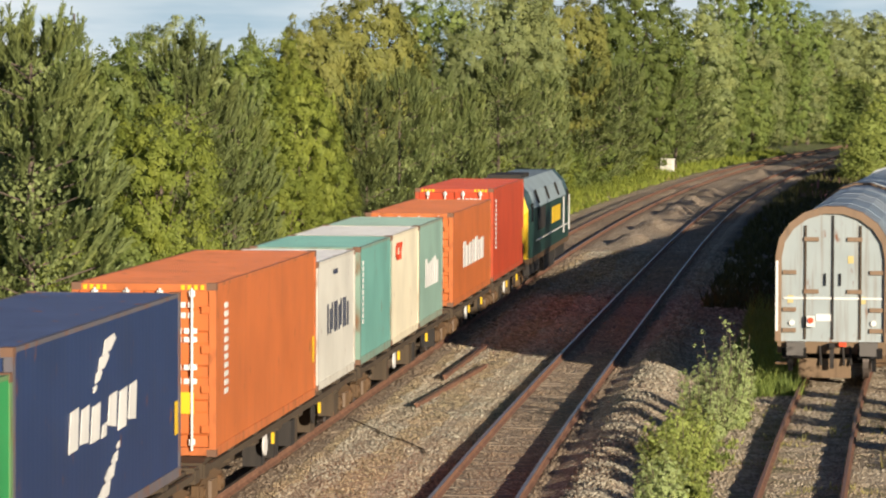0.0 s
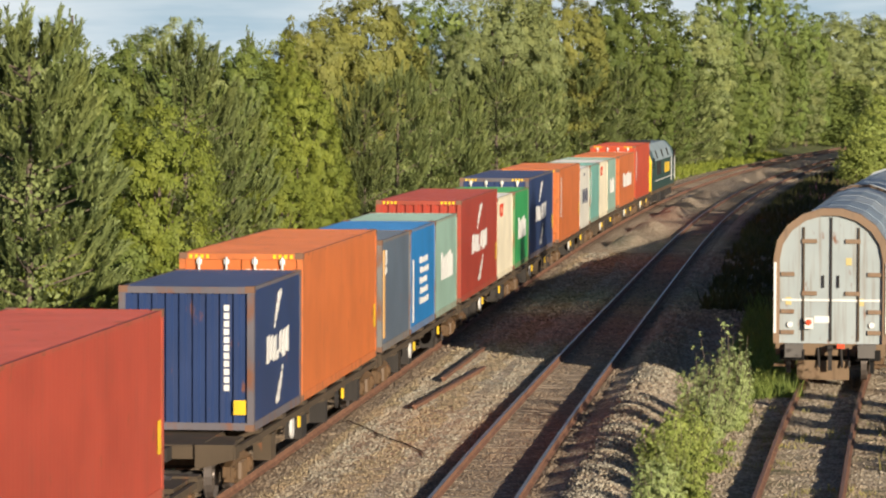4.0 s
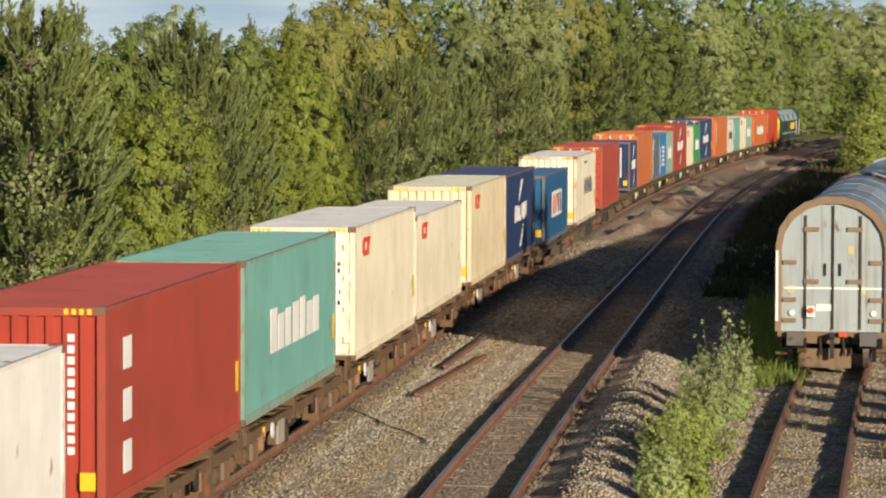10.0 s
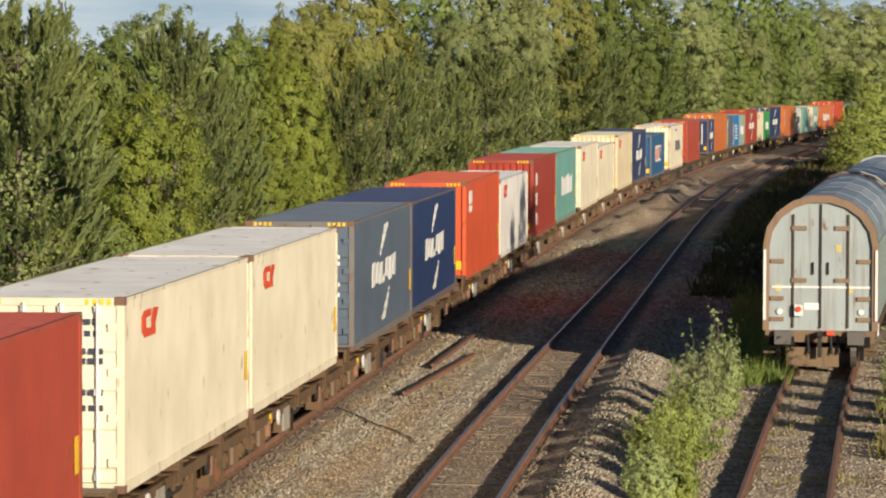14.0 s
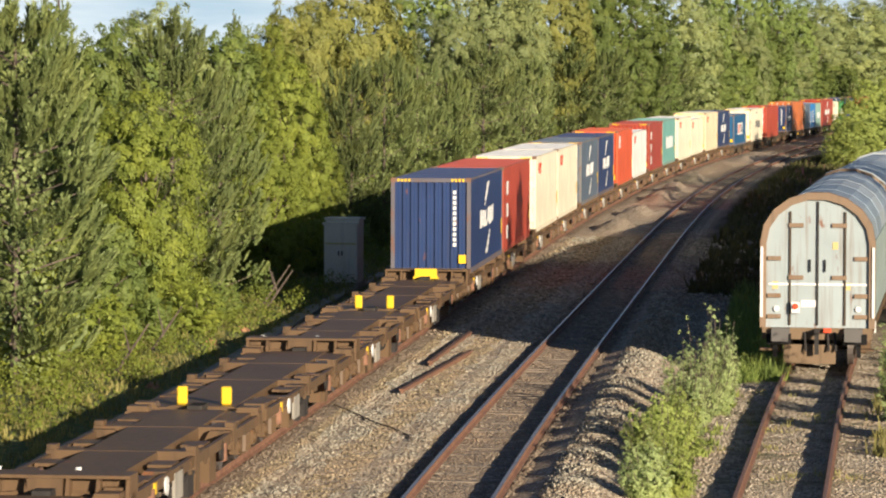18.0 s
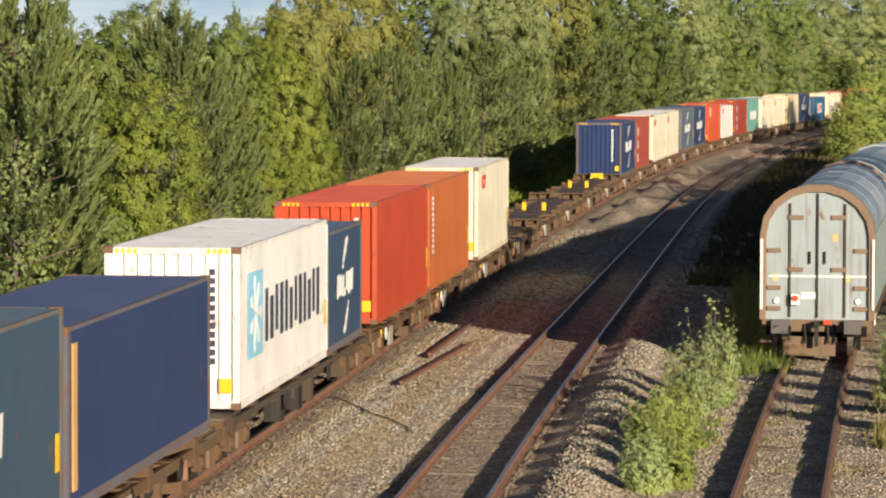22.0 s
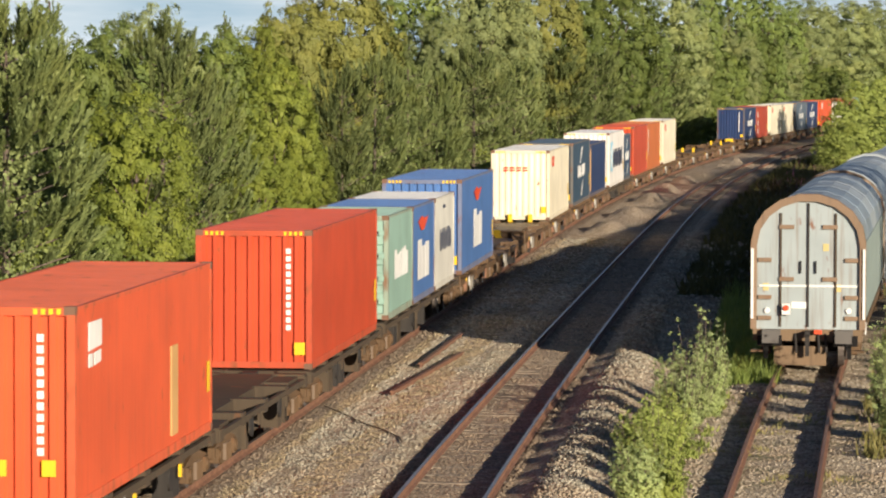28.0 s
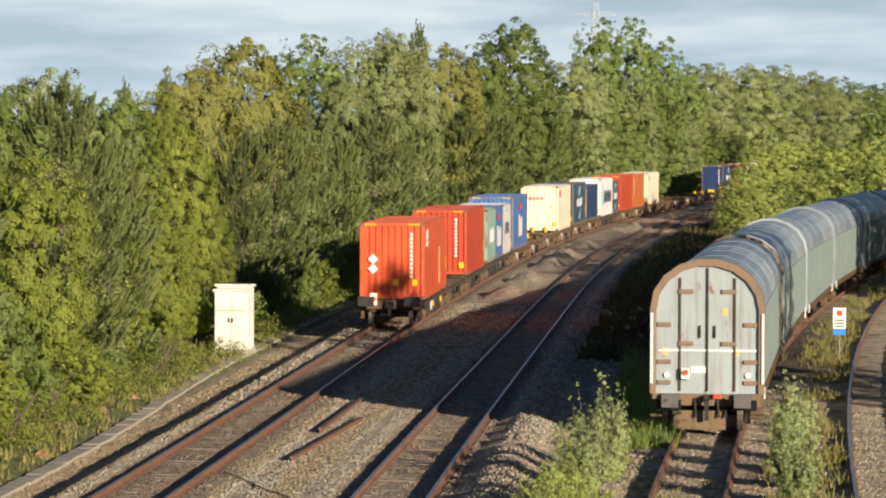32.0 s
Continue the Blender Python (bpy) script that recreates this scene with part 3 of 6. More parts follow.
def emblem(kind, c, ft, h):
    """Plain shapes in the colours of the shipping lines' marks."""
    L = LEN[ft] / 2
    w, r = Geo(), Geo()
    if kind == "arc":                       # two white swooshes over and under a row of bars
        k = 1.0 if ft == 40 else 0.56
        y = -2.7 * k
        for wd, up, dn in ((0.7, 0.2, 0.0), (0.66, 0.19, 0.02), (0.72, 0.18, 0.0), (0.38, 0.07, 0.0), (0.7, 0.2, 0.05), (0.72, 0.2, 0.0), (0.68, 0.21, 0.03)):
            quad_yz(w, [(y, h * (0.42 + dn)), (y + wd * k * 0.86, h * (0.425 + dn * 0.4)), (y + wd * k * 0.98, h * (0.42 + up)), (y + wd * k * 0.2, h * (0.41 + up))])
            y += (wd + 0.07) * k
        for flip in (1, -1):                # blobs that grow along a rising curve, and the same turned below
            for u, wd, tall in ((0.0, 0.26, 0.1), (0.25, 0.5, 0.17), (0.55, 0.8, 0.23), (0.98, 0.95, 0.25)):
                yy, zz = (-1.0 + 0.72 * u ** 1.2) * k, 0.655 * h + 0.17 * h * u
                pts = [(yy, zz), (yy + wd * k * 0.55, zz + tall * 0.12), (yy + wd * k, zz + tall * 0.7), (yy + wd * k * 0.85, zz + tall), (yy + wd * k * 0.15, zz + tall * 0.8)]
                quad_yz(w, pts if flip > 0 else [(-py - 0.05 * k, 1.02 * h - pz) for py, pz in pts])
    elif kind == "smallred":                # small red two-piece mark near one end
        c0, a = 0.0, 0.0
        quad_yz(r, [(c0 - 0.75, a + 0.3), (c0 - 0.75, a + 0.05), (c0 - 0.5, a - 0.08), (c0 + 0.1, a - 0.08), (c0 + 0.1, a + 0.06), (c0 - 0.4, a + 0.08), (c0 - 0.4, a + 0.26), (c0 + 0.1, a + 0.28), (c0 + 0.1, a + 0.4), (c0 - 0.5, a + 0.4)])
        quad_yz(r, [(c0 + 0.22, a - 0.08), (c0 + 0.55, a - 0.08), (c0 + 0.5, a + 0.12), (c0 + 0.85, a + 0.38), (c0 + 0.4, a + 0.4), (c0 + 0.2, a + 0.2)])
        k, cy, cz = 0.86, -L * (0.66 if ft == 40 else 0.5), h * 0.78
        r.v = [(x, cy + y * k, cz + z * k) for x, y, z in r.v]
    elif kind == "letters":                 # one row of big upright bars
        bars_text(w, -L * 0.5, L * 0.6, h * 0.36, h * 0.64, 7 if ft == 40 else 6, gap=0.22)
    elif kind == "darkletters":
        n, y0, y1 = 5, (-0.2 if ft == 40 else -0.5) * L, (0.6 if ft == 40 else 0.66) * L
        for i in range(n):
            a, p = y0 + i * (y1 - y0) / n, (y1 - y0) / n
            outline(w, a, a + p * 0.72, h * 0.40, h * 0.64, 0.11 if ft == 40 else 0.09, i % 2)
        bars_text(w, -L * 0.2, L * 0.02, h * 0.86, h * 0.9, 4, gap=0.3)
    elif kind == "panel":                   # a white panel with red and blue bars
        w.box(SIDE_X, SIDE_X + 0.008, -2.6, 2.6, h * 0.34, h * 0.72)
        for i in range(2):
            y = -2.3 + i * 1.15
            quad_yz(r, [(y, h * 0.39), (y + 0.55, h * 0.39), (y + 1.05, h * 0.67), (y + 0.5, h * 0.67)], SIDE_X + 0.02)
    elif kind == "star":                    # pale blue square with a white star, dark letters
        r.box(SIDE_X, SIDE_X + 0.008, -5.1, -3.3, h * 0.28, h * 0.82)
        for i in range(7):
            a = i * 2 * math.pi / 7
            quad_yz(w, [(-4.2, h * 0.55), (-4.2 + 0.6 * math.cos(a - 0.2), h * 0.55 + 0.6 * math.sin(a - 0.2)), (-4.2 + 0.72 * math.cos(a), h * 0.55 + 0.72 * math.sin(a)),
                        (-4.2 + 0.6 * math.cos(a + 0.2), h * 0.55 + 0.6 * math.sin(a + 0.2))], SIDE_X + 0.02)
    elif kind == "heart":                   # red mark above three white bars
        c0 = -0.2
        quad_yz(r, [(c0 - 1.4, h * 0.82), (c0 - 0.6, h * 0.72), (c0 + 0.1, h * 0.72), (c0 + 1.3, h * 0.85), (c0 + 0.2, h * 0.84), (c0 - 0.5, h * 0.87)])
        bars_text(w, c0 - 1.5, c0 + 1.6, h * 0.22, h * 0.63, 3, gap=0.07)
    elif kind == "upright":
        bars_text(w, -L * 0.78, -L * 0.66, h * 0.14, h * 0.3, 1), bars_text(w, -L * 0.78, -L * 0.66, h * 0.4, h * 0.56, 1), bars_text(w, -L * 0.78, -L * 0.66, h * 0.66, h * 0.82, 1)
    elif kind == "globe":
        for i, z in enumerate((0.24, 0.34, 0.44, 0.54, 0.64)):
            bars_text(w, -0.9 + 0.1 * (i % 2), 1.3 - 0.2 * (i % 3), h * z, h * z + 0.16, 4)
        bars_text(w, -L * 0.85, -L * 0.75, h * 0.1, h * 0.7, 1)
    elif kind == "tag":
        quad_yz(w, [(-L * 0.84, h * 0.76), (-L * 0.68, h * 0.77), (-L * 0.68, h * 0.90), (-L * 0.84, h * 0.90)])
        quad_yz(w, [(-L * 0.84, h * 0.68), (-L * 0.79, h * 0.68), (-L * 0.79, h * 0.745), (-L * 0.84, h * 0.745)]), quad_yz(w, [(-L * 0.77, h * 0.68), (-L * 0.69, h * 0.69), (-L * 0.69, h * 0.75), (-L * 0.77, h * 0.745)])
    elif kind == "column":                  # upright row of small characters
        for i in range(11):
            w.box(SIDE_X, SIDE_X + 0.01, -L * 0.86, -L * 0.80, h * (0.34 + i * 0.05), h * (0.34 + i * 0.05) + 0.09)
    return w, r


def star_marks(h):
    g = Geo()
    for i in range(6):
        y = -2.9 + i * 1.32
        outline(g, y, y + 0.95, h * 0.34, h * 0.68, 0.25, i % 2)
    return g


M_INK = paint("dark_blue_lettering", (0.05, 0.06, 0.1), 0.5, 0.1)
M_SKYBLUE = paint("pale_blue_panel", (0.30, 0.62, 0.80), 0.5, 0.1)


def container(c, ft, h, end, mark, label):
    """An ISO box with its frame, corrugated skins, castings, doors and marks. y runs along it, base at z = 0."""
    L, mat = LEN[ft] / 2, hue(c)
    rng = random.Random(label + mark + end)
    ob = tagged(new("shipping_container"), label, "shipping container", "containers on the train")
    g = Geo()
    for sx in (-1, 1):
        for y in (-L, L - 0.16):
            g.box(*sorted((sx * 1.219, sx * 1.10)), y, y + 0.16, 0.12, h - 0.12)
        g.box(*sorted((sx * 1.219, sx * 1.13)), -L + 0.16, L - 0.16, 0.0, 0.16)
        g.box(*sorted((sx * 1.215, sx * 1.15)), -L + 0.16, L - 0.16, h - 0.075, h - 0.015)
    for y in (-L, L - 0.1):
        g.box(-1.10, 1.10, y, y + 0.1, 0.02, 0.15), g.box(-1.10, 1.10, y, y + 0.1, h - 0.13, h - 0.012)
    g.box(-1.13, 1.13, -L + 0.1, L - 0.1, 0.05, 0.16)
    part("frame", g, hue(c + "_edge"), ob, "frame with rust at its edges")
    cast = Geo()
    for sx in (-1, 1):
        for y in (-L - 0.004, L - 0.174):
            for z in (0.0, h - 0.118):
                me = cast.box(*sorted((sx * 1.222, sx * 1.06)), y, y + 0.178, z, z + 0.118)
                part("corner_casting", cast, M_CAST, ob)
                cast = Geo()
    for sx, nm in ((1, "side_panel"), (-1, "side_panel")):
        part(nm, corrugated(-L + 0.16, L - 0.16, 0.16, h - 0.07, lambda u, z, o: (sx * (1.205 + o), u * sx, z), 0.278, 0.001), mat, ob)
    # roof colour is lightened to stand in for sky sheen
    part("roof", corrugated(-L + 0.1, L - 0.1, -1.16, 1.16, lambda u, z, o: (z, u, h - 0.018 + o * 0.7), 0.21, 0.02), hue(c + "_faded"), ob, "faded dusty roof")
    for y, way, k in ((-L, -1, end), (L, 1, "wall" if end == "doors" else "doors")):
        if k == "wall":
            part("end_wall", corrugated(-1.1, 1.1, 0.15, h - 0.13, lambda u, z, o: (-u * way, y + way * (o - 0.015), z), 0.245, 0.055), mat, ob)
            continue
        for sx in (-1, 1):
            zs, rows = [0.16], []
            for i in range(4):
                zz = 0.35 + i * (h - 0.6) / 4
                zs += [zz, zz + 0.04, zz + (h - 0.6) / 4 - 0.2, zz + (h - 0.6) / 4 - 0.16]
            zs.append(h - 0.135)
            outs = [0.0] + [0.0, 0.035, 0.035, 0.0] * 4 + [0.0]
            ring = [(z, y + way * (o - 0.03)) for z, o in zip(zs, outs)] + [(h - 0.135, y - way * 0.09), (0.16, y - way * 0.09)]
            d = Geo().loft([[(x, yy, z) for z, yy in ring] for x in (sx * 0.012, sx * 1.09)])
            dr = part("door", d, mat, ob)
            for xb in (0.28, 0.82):
                b = Geo().cyl((sx * xb, y + way * 0.055, 0.1), (sx * xb, y + way * 0.055, h - 0.08), 0.021, 8)
                for zz in (0.2, h * 0.5, h - 0.22):
                    b.box(sx * xb - 0.05, sx * xb + 0.05, y + way * 0.03 - 0.012, y + way * 0.03 + 0.012, zz, zz + 0.1)
                part("locking_bar", b, M_WHITE if c in ("cream", "white", "navy", "orange", "red", "orangered") else M_WHEEL, dr, "steel locking bar")
            for i in range(4):
                zz = 0.4 + i * (h - 0.9) / 3
                part("hinge", Geo().box(*sorted((sx * 0.98, sx * 1.12)), y + way * 0.01, y + way * 0.05, zz, zz + 0.12), mat, dr)
        t = Geo()
        for zz in (0.42, 0.50, 0.66, 0.71, 0.80, 0.86):
            xs = 0.16 if zz < 0.75 else 0.1
            for i in range(6):
                t.box(xs + i * 0.13, xs + i * 0.13 + 0.09, *sorted((y + way * 0.012, y + way * 0.02)), h * zz, h * zz + 0.09)
        part("lettering", t, M_INK if c in ("cream", "white", "gold", "bone") else M_WHITE, ob, "rows of small characters on the doors", kind="stuff")
    w, r = emblem(mark, c, ft, h)
    ink = M_INK if mark == "darkletters" else M_WHITE
    if w.v:
        part("emblem", w, ink, ob, "painted mark on the side", kind="stuff")
    if r.v:
        part("emblem_accent", r, {"star": M_SKYBLUE}.get(mark, M_RED), ob, kind="stuff")
    if mark == "panel":
        t = Geo()
        for y in (0.15, 1.3):
            quad_yz(t, [(y, h * 0.67), (y + 0.55, h * 0.67), (y + 1.05, h * 0.39), (y + 0.5, h * 0.39)], SIDE_X + 0.02)
        part("emblem_shade", t, M_INK, ob, "dark slanted marks on the panel", kind="stuff")
    if mark == "star":
        part("lettering", star_marks(h), M_INK, ob, "large dark characters", kind="stuff")
    if end == "wall" and c == "cream":
        t = Geo()
        for i in range(4):
            x = -0.7 + i * 0.27
            t.box(x, x + 0.19, -L - 0.012, -L - 0.004, h * 0.70, h * 0.70 + 0.07), t.box(x, x + 0.19, -L - 0.012, -L - 0.004, h * 0.70 + 0.11, h * 0.70 + 0.18)
        part("emblem_accent", t, M_RED, ob, "row of small red marks on the end", kind="stuff")
    elif end == "wall":
        t = Geo()
        for i in range(11):
            t.box(0.68, 0.78, -L - 0.012, -L - 0.004, h * (0.28 + i * 0.055), h * (0.28 + i * 0.055) + 0.11)
        part("lettering", t, M_INK if c in ("cream", "white", "gold", "bone") else M_WHITE, ob, "upright row of characters on the end", kind="stuff")
    if h > 2.7:                              # yellow and black warning strips of a tall box
        t = Geo()
        for y in (-L,):
            for sx in (-1, 1):
                for i in range(4):
                    t.box(*sorted((sx * (1.02 - i * 0.11), sx * (0.96 - i * 0.11))), y - 0.008, y, h - 0.11, h - 0.03)
        part("warning_strip", t, M_YELLOW, ob, "yellow striped height warning", kind="stuff")
        part("sticker", Geo().box(SIDE_X, SIDE_X + 0.008, L - 0.55, L - 0.3, h * 0.24, h * 0.42), M_YELLOW, ob, "yellow sticker")
    if "last wagon" in label:
        for zz in (0.95, 1.32):
            part("hazard_label", Geo().loft([[(-0.72, yy, zz), (-0.52, yy, zz + 0.2), (-0.72, yy, zz + 0.4), (-0.92, yy, zz + 0.2)] for yy in (-L - 0.03, -L - 0.02)]), M_WHITE, ob, "white diamond label")
        for xx in (0.05, 0.75):
            part("sticker", Geo().box(xx, xx + 0.2, -L - 0.03, -L - 0.02, 0.52, 0.75), M_YELLOW, ob, "yellow sticker")
        part("plywood_patch", Geo().box(SIDE_X - 0.02, SIDE_X + 0.012, L - 4.2, L - 3.6, 0.3, 1.75), M_TAN, ob, "tan patch strip on the side")
    elif end == "wall":
        part("sticker", Geo().box(0.86, 1.08, -L - 0.03, -L - 0.02, 0.3, 0.56), M_YELLOW, ob, "yellow sticker")
    if "plate on the door" in label:
        part("sticker", Geo().box(0.3, 0.85, -L - 0.05, -L - 0.03, 0.72, 1.08), M_YELLOW, ob, "yellow plate")
    if "strip" in label and "yellow" in label or "tan strip" in label:
        part("plywood_patch", Geo().box(SIDE_X - 0.02, SIDE_X + 0.012, -L + 0.35, -L + 0.62, 0.3, h - 0.25), M_TAN, ob, "tan upright strip")
    return ob


M_TAN = paint("tan_patch", (0.62, 0.36, 0.14), 0.6, 0.2)
LOADS = [  # front end along the train, feet, height of its base, box height, colour, end to the rear, mark, words
    (66.4, 40, 1.0, 2.896, "orangered", "doors", "column", "tall orange-red steel shipping container with doors at the rear"),
    (53.4, 40, 1.0, 2.591, "orange", "doors", "letters", "light orange steel shipping container with white marks"),
    (38.4, 20, 1.0, 2.591, "sage", "wall", "letters", "short pale green shipping container with white marks"),
    (32.3, 20, 1.0, 2.591, "cream", "wall", "smallred", "short cream shipping container with a red mark"),
    (26.2, 20, 1.0, 2.591, "teal", "doors", "column", "short weathered teal shipping container"),
    (19.3, 20, 1.0, 2.591, "bone", "wall", "darkletters", "short off-white shipping container with dark letters"),
    (13.0, 40, 0.95, 2.896, "orange", "doors", "column", "tall orange shipping container with a yellow plate on the door"),
    (-2.6, 40, 1.0, 2.896, "navy", "doors", "arc", "tall navy blue shipping container with white swooshes"),
    (-14.8, 20, 1.0, 2.591, "green", "doors", "letters", "short bright green shipping container with white marks"),
    (-21.7, 20, 1.0, 2.591, "cream", "wall", "smallred", "short cream shipping container with a red mark"),
    (-27.9, 40, 1.0, 2.896, "brick", "wall", "arc", "tall brick-red shipping container with white swooshes"),
    (-41.3, 20, 1.0, 2.591, "sage", "doors", "letters", "short pale green shipping container with white marks"),
    (-47.4, 20, 1.0, 2.591, "blue", "wall", "globe", "short bright blue shipping container with a white globe mark"),
    (-53.6, 20, 1.0, 2.591, "slate", "doors", "tag", "short grey-blue shipping container with a yellow strip"),
    (-60.7, 40, 1.0, 2.896, "orange", "doors", "none", "tall plain orange shipping container"),
    (-73.1, 20, 1.0, 2.591, "navy", "wall", "arc", "short navy blue shipping container with white swooshes"),
    (-88.2, 40, 0.85, 2.896, "red", "doors", "none", "tall red shipping container with white door markings"),
    (-105.2, 40, 0.78, 2.896, "cream_rusted", "wall", "darkletters", "rust-streaked cream shipping container with dark letters"),
    (-122.9, 40, 0.78, 2.591, "midblue", "wall", "panel", "blue shipping container with a white panel"),
    (-140.2, 40, 0.95, 2.896, "navy", "doors", "arc", "tall navy blue shipping container with white swooshes"),
    (-152.7, 40, 0.98, 2.896, "gold", "wall", "smallred", "tall yellowish cream shipping container with a red mark"),
    (-167.8, 40, 1.0, 2.591, "cream", "doors", "smallred", "cream shipping container with a red mark"),
    (-180.2, 40, 0.95, 2.896, "cream", "doors", "smallred", "tall cream shipping container with a red mark"),
    (-195.6, 40, 1.0, 2.896, "teal", "doors", "letters", "weathered teal shipping container with white letters"),
    (-208.2, 40, 1.0, 2.896, "brick", "wall", "upright", "tall brick-red shipping container with three white marks"),
    (-223.2, 40, 1.0, 2.591, "white", "doors", "smallred", "white shipping container with a red mark"),
    (-235.9, 40, 1.0, 2.896, "hotred", "wall", "tag", "tall bright red shipping container with a white tag"),
    (-251.4, 40, 0.97, 2.896, "navy", "doors", "arc", "tall dark blue shipping container with white swooshes"),
    (-263.7, 40, 0.97, 2.896, "slate", "doors", "arc", "tall grey-blue shipping container with white swooshes"),
    (-278.8, 40, 0.97, 2.896, "cream", "wall", "smallred", "tall cream shipping container with a red mark"),
    (-291.3, 40, 0.97, 2.896, "cream", "doors", "smallred", "tall cream shipping container with grey door markings"),
    (-306.7, 40, 0.97, 2.896, "red", "wall", "upright", "tall red shipping container with white marks"),
    (-319.4, 40, 0.97, 2.896, "navy", "wall", "arc", "tall navy shipping container with a ribbed end"),
    (-403.2, 40, 0.97, 2.896, "cream", "wall", "smallred", "tall cream shipping container with a red mark"),
    (-418.7, 40, 0.97, 2.896, "orange", "wall", "column", "tall faded orange shipping container"),
    (-431.2, 40, 0.97, 2.896, "orangered", "wall", "none", "tall red-orange shipping container with a ribbed end"),
    (-446.4, 20, 0.97, 2.591, "deepblue", "wall", "arc", "short dark blue shipping container with white swooshes"),
    (-452.5, 40, 0.97, 2.896, "white", "wall", "star", "white shipping container with dark letters and a pale blue panel"),
    (-467.9, 40, 0.97, 2.591, "navy", "wall", "none", "plain dark blue shipping container with a tan strip"),
    (-480.4, 40, 0.97, 2.896, "steelblue", "wall", "arc", "tall weathered blue shipping container with white swooshes"),
    (-495.6, 40, 0.97, 2.896, "cream", "wall", "smallred", "tall cream shipping container with a ribbed end"),
    (-536.6, 40, 0.97, 2.896, "royal", "wall", "heart", "tall royal blue shipping container with a red and white mark"),
    (-551.3, 20, 1.0, 2.591, "bone", "wall", "darkletters", "short off-white shipping container with dark letters"),
    (-557.5, 20, 1.0, 2.591, "royal", "wall", "heart", "short royal blue shipping container with a red and white mark"),
    (-563.6, 20, 1.0, 2.591, "sage", "doors", "letters", "short pale green shipping container with white marks"),
    (-572.2, 40, 0.97, 2.896, "orangered", "wall", "none", "tall orange-red shipping container with a ribbed end"),
    (-597.5, 40, 1.0, 2.896, "hotred", "wall", "tag", "tall bright orange-red shipping container on the last wagon"),
]
made = {}
for front, ft, z, h, c, end, mark, words in LOADS:
    key = (ft, h, c, end, mark, words)
    if key in made:
        box = copy_thing(made[key], Matrix())
    else:
        box = made[key] = container(c, ft, h, end, mark, words)
    MOVERS.append((box, front - LEN[ft] / 2, LEN[ft] * 0.4, z))


# ---------------------------------------------------------------- flat wagons
def wheel_mesh(r=0.42):
    g = Geo()
    prof = [(0.0, 0.06), (0.1, 0.06), (0.11, 0.03), (0.3 * r / 0.42, 0.02), (r - 0.06, 0.05), (r, 0.065), (r, -0.05), (r + 0.028, -0.055), (r + 0.028, -0.075), (r - 0.06, -0.075), (0.0, -0.06)]
    n = 18
    rings = [[(x, rr * math.cos(a), rr * math.sin(a)) for rr, x in prof] for a in (2 * math.pi * i / n for i in range(n))]
    k, m = len(g.v), len(prof)
    for r_ in rings:
        g.v += r_
    for i in range(n):
        for j in range(m - 1):
            g.f.append((i * m + j, i * m + j + 1, ((i + 1) % n) * m + j + 1, ((i + 1) % n) * m + j))
    return g.mesh("wheel", M_WHEEL, smooth=False)


WHEEL = wheel_mesh()


def bogie_frame_mesh():
    """Cast three-piece frame: two arched side frames, a bolster, springs and axle boxes."""
    g = Geo()
    for sx in (-1, 1):
        x0, x1 = sorted((sx * 1.0, sx * 1.12))
        pts = [(-1.2, 0.40), (-1.2, 0.58), (-0.75, 0.66), (-0.3, 0.74), (0.3, 0.74), (0.75, 0.66), (1.2, 0.58), (1.2, 0.40), (0.6, 0.40), (0.42, 0.22), (-0.42, 0.22), (-0.6, 0.40)]
        g.loft([[(x, y, z) for y, z in pts] for x in (x0, x1)])
        for y in (-0.9, 0.9):
            g.box(*sorted((sx * 1.0, sx * 1.17)), y - 0.14, y + 0.14, 0.3, 0.56)
            g.cyl((sx * 1.12, y, 0.43), (sx * 1.2, y, 0.43), 0.1, 10)
        for y in (-0.22, 0.0, 0.22):
            g.cyl((sx * 1.13, y, 0.28), (sx * 1.13, y, 0.58), 0.08, 8)
    g.box(-1.1, 1.1, -0.2, 0.2, 0.5, 0.78)
    return g.mesh("bogie_frame", M_STEEL)


BOGIE = bogie_frame_mesh()


def add_bogie(w, y):
    b = part("bogie", BOGIE, None, w, "cast steel bogie with springs", at=pose(0, y, 0))
    for dy in (-0.9, 0.9):
        for sx in (-1, 1):
            part("wheel", WHEEL, None, b, at=pose(sx * 0.76, dy, 0.42, 0, 0, 0 if sx > 0 else 180))
        part("axle", Geo().cyl((-0.8, dy, 0.42), (0.8, dy, 0.42), 0.07, 8), M_DARK, b)


